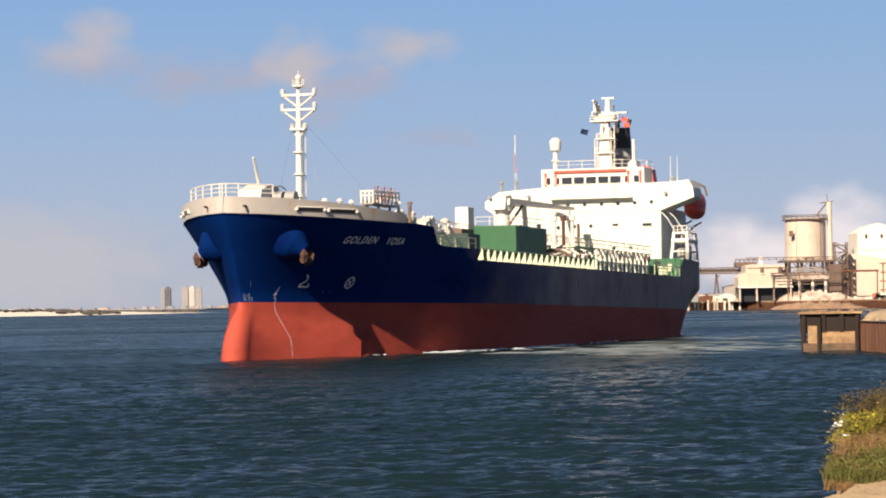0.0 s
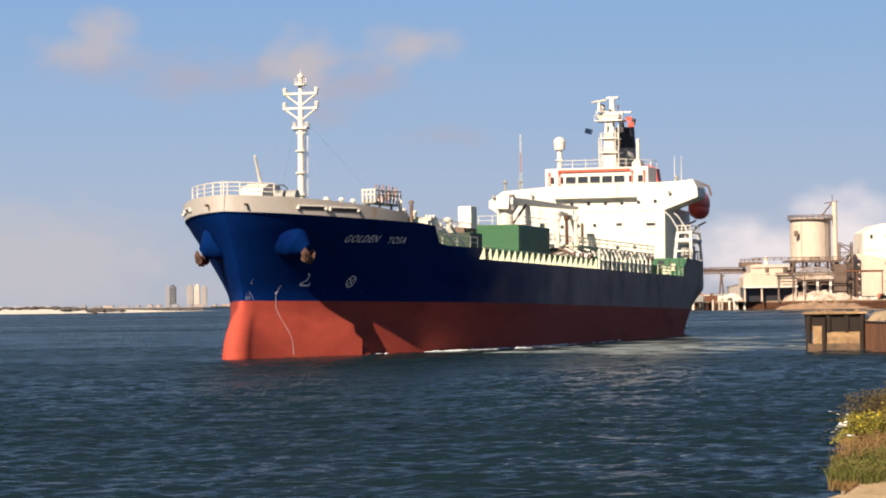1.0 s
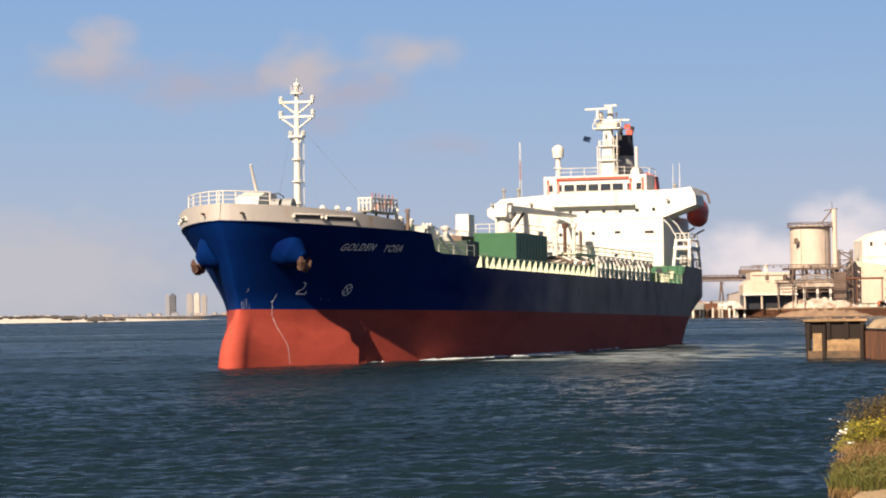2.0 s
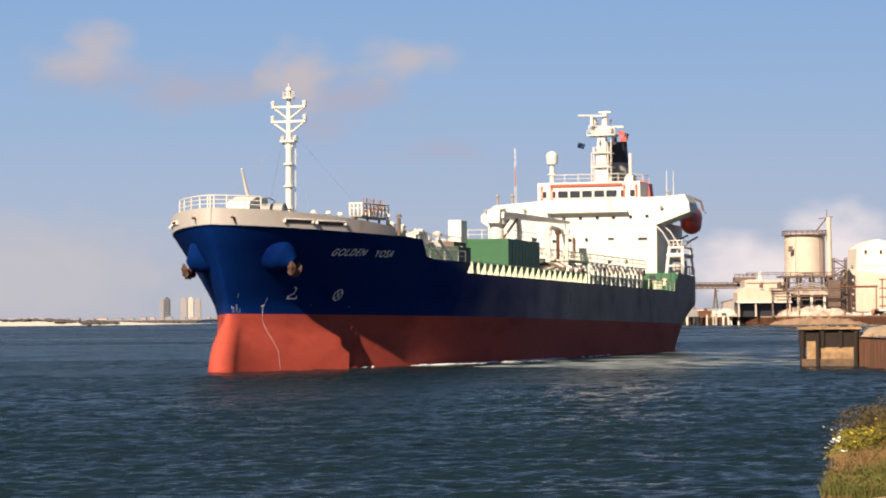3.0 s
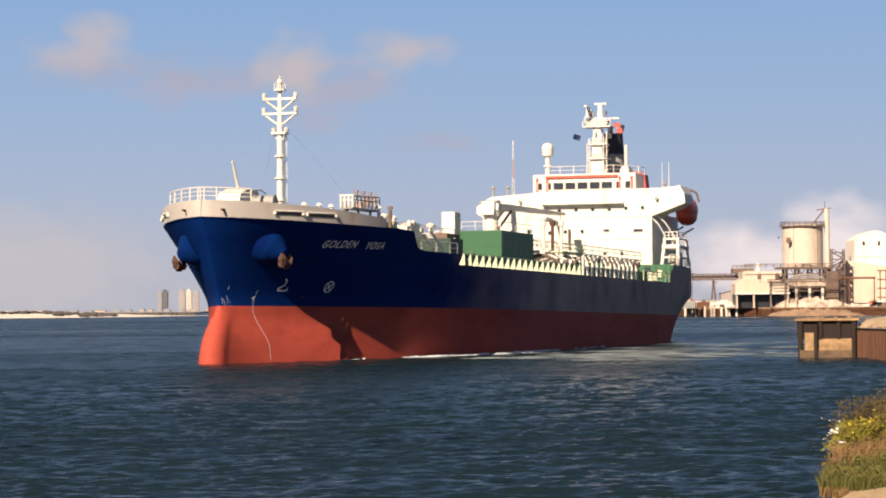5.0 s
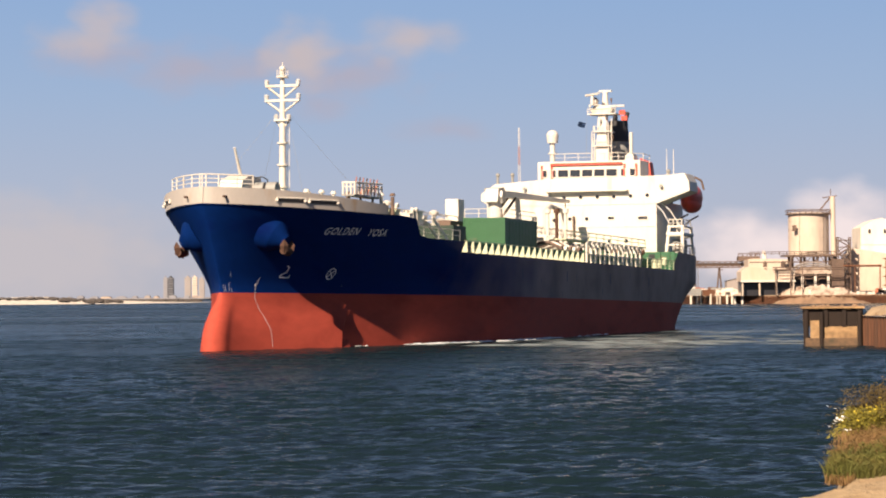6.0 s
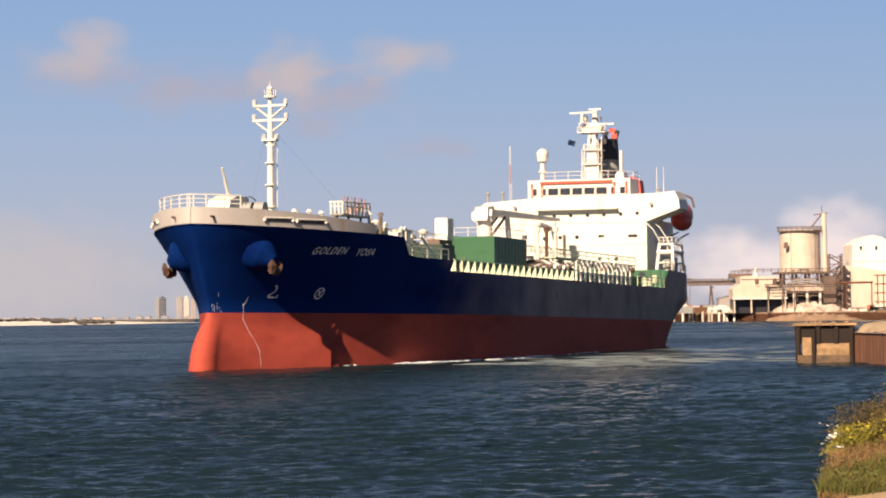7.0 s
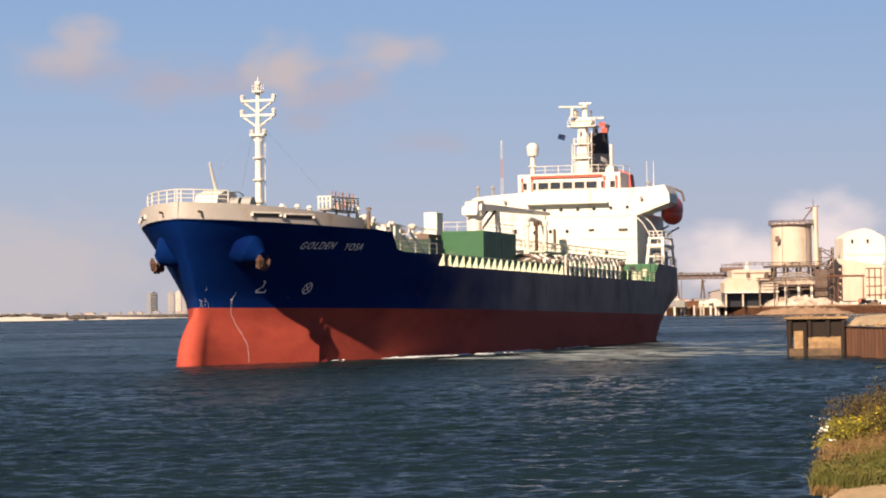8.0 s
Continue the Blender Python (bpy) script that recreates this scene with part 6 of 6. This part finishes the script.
            for e in (-0.8, 0.8):
                rod(bm, (x + e * w, y + 0.1, 2.85), (x + e * w, y + 0.1, 4.1), 0.12, n=6)
            thing("quay_barrier", bm, rng.choice(["white", "brick", "plant"]), "low barrier rail on the works quay", "barrier", group="barriers on the quay")
    # light masts and a far radio mast
    for x, y, h in ((87, 915, 12), (95, 918, 9), (101, 898, 8)):
        bm = B()
        rod(bm, (x, y, 2.8), (x, y, 2.8 + h), 0.14, 0.1, n=6)
        rod(bm, (x - 0.8, y, 2.8 + h), (x + 0.8, y, 2.8 + h), 0.2, n=6)
        thing("light_mast", bm, "plant", "slim lamp mast on the quay", "lamp mast", group="lamp masts of the works")
    rm = tagged(new("radio_mast"), "distant red and white lattice radio mast", "mast")
    for k in range(9):
        bm = B()
        z0, z1 = 2 + k * 10.7, 2 + (k + 1) * 10.7
        wa, wb = 1.5 - 0.14 * k, 1.5 - 0.14 * (k + 1)
        for ex, ey in ((-1, -1), (1, -1), (0, 1)):
            rod(bm, (41.9 + ex * wa, 1500 + ey * wa, z0), (41.9 + ex * wb, 1500 + ey * wb, z1), 0.15, n=5)
        for j in range(3):
            za, zb = lerp(z0, z1, j / 3), lerp(z0, z1, (j + 1) / 3)
            rod(bm, (41.9 - wa, 1500 - wa, za), (41.9 + wb, 1500 - wb, zb), 0.12, n=4)
            rod(bm, (41.9 + wa, 1500 - wa, za), (41.9 - wb, 1500 - wb, zb), 0.12, n=4)
        part("lattice", bm, "mastred" if k % 2 else "mastwhite", rm)
    # screen of low far buildings and trees behind the works
    for k in range(16):
        x = 75 + k * 14 + rng.uniform(-4, 4)
        w, h = rng.uniform(7, 16), rng.uniform(3, 8)
        y = rng.uniform(1150, 1500)
        b = tagged(new("far_shed"), "hazy far shed behind the works", "shed", group="far sheds")
        bm = B()
        prism(bm, [(x, 2.8), (x + w, 2.8), (x + w, 2.8 + h), (x + w / 2, 4.2 + h), (x, 2.8 + h)], y, y + 12)
        part("wall", bm, rng.choice(["tower", "pale", "cream", "haze"]), b)
        bm = B()
        prism(bm, [(x - 0.5, 2.8 + h), (x + w / 2, 4.5 + h), (x + w + 0.5, 2.8 + h), (x + w / 2, 4.2 + h)], y - 0.5, y + 12.5)
        part("roof", bm, "haze", b)


works()


# ---- the far shore across the harbour ----
def far_shore():
    bm = B()
    nx, ny = 150, 8
    g = []
    for i in range(nx):
        u = i / (nx - 1)
        row = []
        for j in range(ny):
            v = j / (ny - 1)
            x = lerp(-1900, -193, u) + v * 40
            y = 1440 + 150 * u ** 3 + v * 260
            env = min(1, (1 - u) * 14)
            h = (4.4 + 1.0 * noise.noise(Vector((x * 0.02, y * 0.01, 0))) + 0.9 * noise.noise(Vector((x * 0.09, y * 0.02, 5)))) * env
            row.append(bm.verts.new((x, y, -0.5 if j == 0 else lerp(0.9, h, min(1, v * 2.5)) * env)))
        g.append(row)
    for a, b in zip(g, g[1:]):
        for j in range(ny - 1):
            bm.faces.new((a[j], a[j + 1], b[j + 1], b[j]))
    thing("ground_sand_spit", bm, "sand", "pale sand spit across the harbour", "ground", kind="structure", smooth=True)
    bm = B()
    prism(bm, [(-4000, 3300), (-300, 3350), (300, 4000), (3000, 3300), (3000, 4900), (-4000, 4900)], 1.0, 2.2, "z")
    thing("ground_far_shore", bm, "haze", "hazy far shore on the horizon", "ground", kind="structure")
    # dark scrub clumps along the spit
    rngs = random.Random(41)
    bm = B()
    for k in range(150):
        u = rngs.random() ** 0.6
        x = lerp(-330, -196, u)
        y = 1452 + rngs.uniform(0, 120)
        r = rngs.uniform(0.5, 1.5)
        ball(bm, (x + y * 0.06 - 87, y, 3.4 * min(1, (1 - u) * 3 + 0.3) + rngs.uniform(-0.3, 0.4)), r, (1.8, 1.2, 0.6), n=7)
    thing("spit_scrub", bm, "darkrock", "dark low scrub on the sand spit", "scrub", kind="stuff")
    # dark breakwater
    bm = B()
    rng = random.Random(31)
    for k in range(70):
        x = -262 + k * 1.15
        ball(bm, (x, 1960 + rng.uniform(-2, 2), 0.5), rng.uniform(1.4, 2.4), (1.2, 1, 0.9), n=7)
    thing("breakwater", bm, "darkrock", "dark rock breakwater", "breakwater", kind="stuff")
    def block(x, w, y, h, mat, label, floors):
        t = tagged(new("tower_block"), label, "tower block", group="tower blocks on the far shore")
        bm = B()
        box(bm, x, x + w, y, y + w, 0, h)
        part("wall", bm, mat, t)
        for k in range(floors):
            bm = B()
            z = h * (k + 0.45) / floors
            box(bm, x + w * 0.1, x + w * 0.9, y - 0.4, y - 0.05, z, z + h / floors * 0.22)
            part("window_band", bm, "haze", t)
        bm = B()
        box(bm, x + w * 0.3, x + w * 0.7, y + 1, y + w - 1, h, h + 2)
        part("roof_house", bm, mat, t)
    block(-374, 5.5, 3500, 29, "haze", "grey distant tower block, its side in shade", 9)
    # the same block's side away from the sun, painted dark
    block(-368.3, 8.0, 3496, 29, "shade", "shaded side of the grey tower block, shade in its colour", 9)
    block(-346, 8.0, 3500, 29, "tower", "pale distant tower block", 9)
    block(-336, 6.5, 3500, 29.5, "cream", "tan distant tower block", 9)
    block(-327, 7.0, 3500, 27.5, "tower", "pale distant tower block beside others", 9)
    for k in range(24):
        x = -620 + k * 17 + rng.uniform(-3, 3)
        w, h = rng.uniform(5, 14), rng.uniform(0.3, 2.2)
        b = tagged(new("far_building"), "low hazy building on the far shore", "building", group="low far buildings")
        bm = B()
        y = 3450 + rng.uniform(0, 60)
        box(bm, x, x + w, y, y + 12, 1.5, 3 + h)
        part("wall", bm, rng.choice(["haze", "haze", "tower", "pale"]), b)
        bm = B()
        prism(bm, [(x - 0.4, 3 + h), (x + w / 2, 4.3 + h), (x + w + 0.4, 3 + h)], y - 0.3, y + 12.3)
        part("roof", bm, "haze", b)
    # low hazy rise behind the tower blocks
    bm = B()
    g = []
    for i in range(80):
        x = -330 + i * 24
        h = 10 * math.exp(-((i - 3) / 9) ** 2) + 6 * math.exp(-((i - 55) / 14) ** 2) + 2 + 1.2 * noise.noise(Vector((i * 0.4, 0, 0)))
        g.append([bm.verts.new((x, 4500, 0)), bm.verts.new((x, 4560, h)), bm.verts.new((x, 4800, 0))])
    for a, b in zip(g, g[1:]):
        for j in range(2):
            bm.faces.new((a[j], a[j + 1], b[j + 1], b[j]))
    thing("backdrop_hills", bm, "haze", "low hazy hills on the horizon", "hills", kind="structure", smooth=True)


far_shore()


# ---- a gull over the works ----
def gull():
    """x forward, y to its left; wings raised in flight."""
    g = tagged(new("gull"), "grey-brown gull flying with raised wings", "bird")
    bm = B()
    ball(bm, (0, 0, 0), 0.13, (2.2, 0.9, 0.85), n=12)
    ball(bm, (0.3, 0, 0.06), 0.085, n=10)
    rod(bm, (0.36, 0, 0.05), (0.46, 0, 0.02), 0.03, 0.008, n=6)
    part("body", bm, "grey", g, smooth=True)
    bm = B()
    prism(bm, [(-0.22, -0.05), (-0.5, -0.13), (-0.5, 0.13), (-0.22, 0.05)], -0.012, 0.012, "z")
    part("tail", bm, "grey", g)
    for side in (1, -1):
        bm = B()
        lead = [(0.12, 0.06, 0.03), (0.2, 0.38, 0.24), (0.02, 0.78, 0.4)]
        trail = [(-0.14, 0.06, 0.02), (-0.06, 0.38, 0.22), (-0.06, 0.78, 0.39)]
        a = [bm.verts.new((x, side * y, z)) for x, y, z in lead]
        b = [bm.verts.new((x, side * y, z)) for x, y, z in trail]
        for k in range(2):
            bm.faces.new((a[k], a[k + 1], b[k + 1], b[k]))
        bmesh.ops.solidify(bm, geom=bm.faces[:], thickness=0.025)
        part("wing", bm, "plant", g, "dark raised wing")
    for ob in g.children:
        ob.data.transform(Matrix.Scale(1.35, 4))
    return g


bird = gull()


# ---- what moves ----
def afloat(t, trim=0.0):
    """Where the ship lies at a time: slowly swung and drawn across the channel."""
    return pose(-16.42 - 0.2986 * t, 200.94 + 0.0434 * t, 0, 0, trim, -107.9 - 0.0839 * t)


def motions():
    times = [i * 0.5 for i in range(17)]
    walk(ship, [(t, afloat(t, TRIM)) for t in times])
    walk(wake, [(t, afloat(t)) for t in times])
    walk(wash, [(t, afloat(t)) for t in times])
    # one turn of the scanner in 2.5 seconds
    walk(scanner, [(t, pose(-117.5, -2.0, 29.35, 0, 0, 14.3 - 144 * (t - 3.075))) for t in [i * 0.25 for i in range(33)]])
    walk(bird, [(t, pose(x, 940, z, 6, -4, -8)) for t, x, z in
                ((0.0, 46, 30), (1.5, 70, 35), (2.8, 90.5, 39), (3.2, 97, 40), (3.5, 101.9, 40.1), (3.8, 106.3, 39), (4.5, 115, 34), (5.2, 122, 24), (6.0, 126, 12), (8.0, 127, 10))])
    walk(water, [(t, pose(0.55 * t, -0.75 * t, 0.012 * math.sin(1.9 * t))) for t in times])


motions()
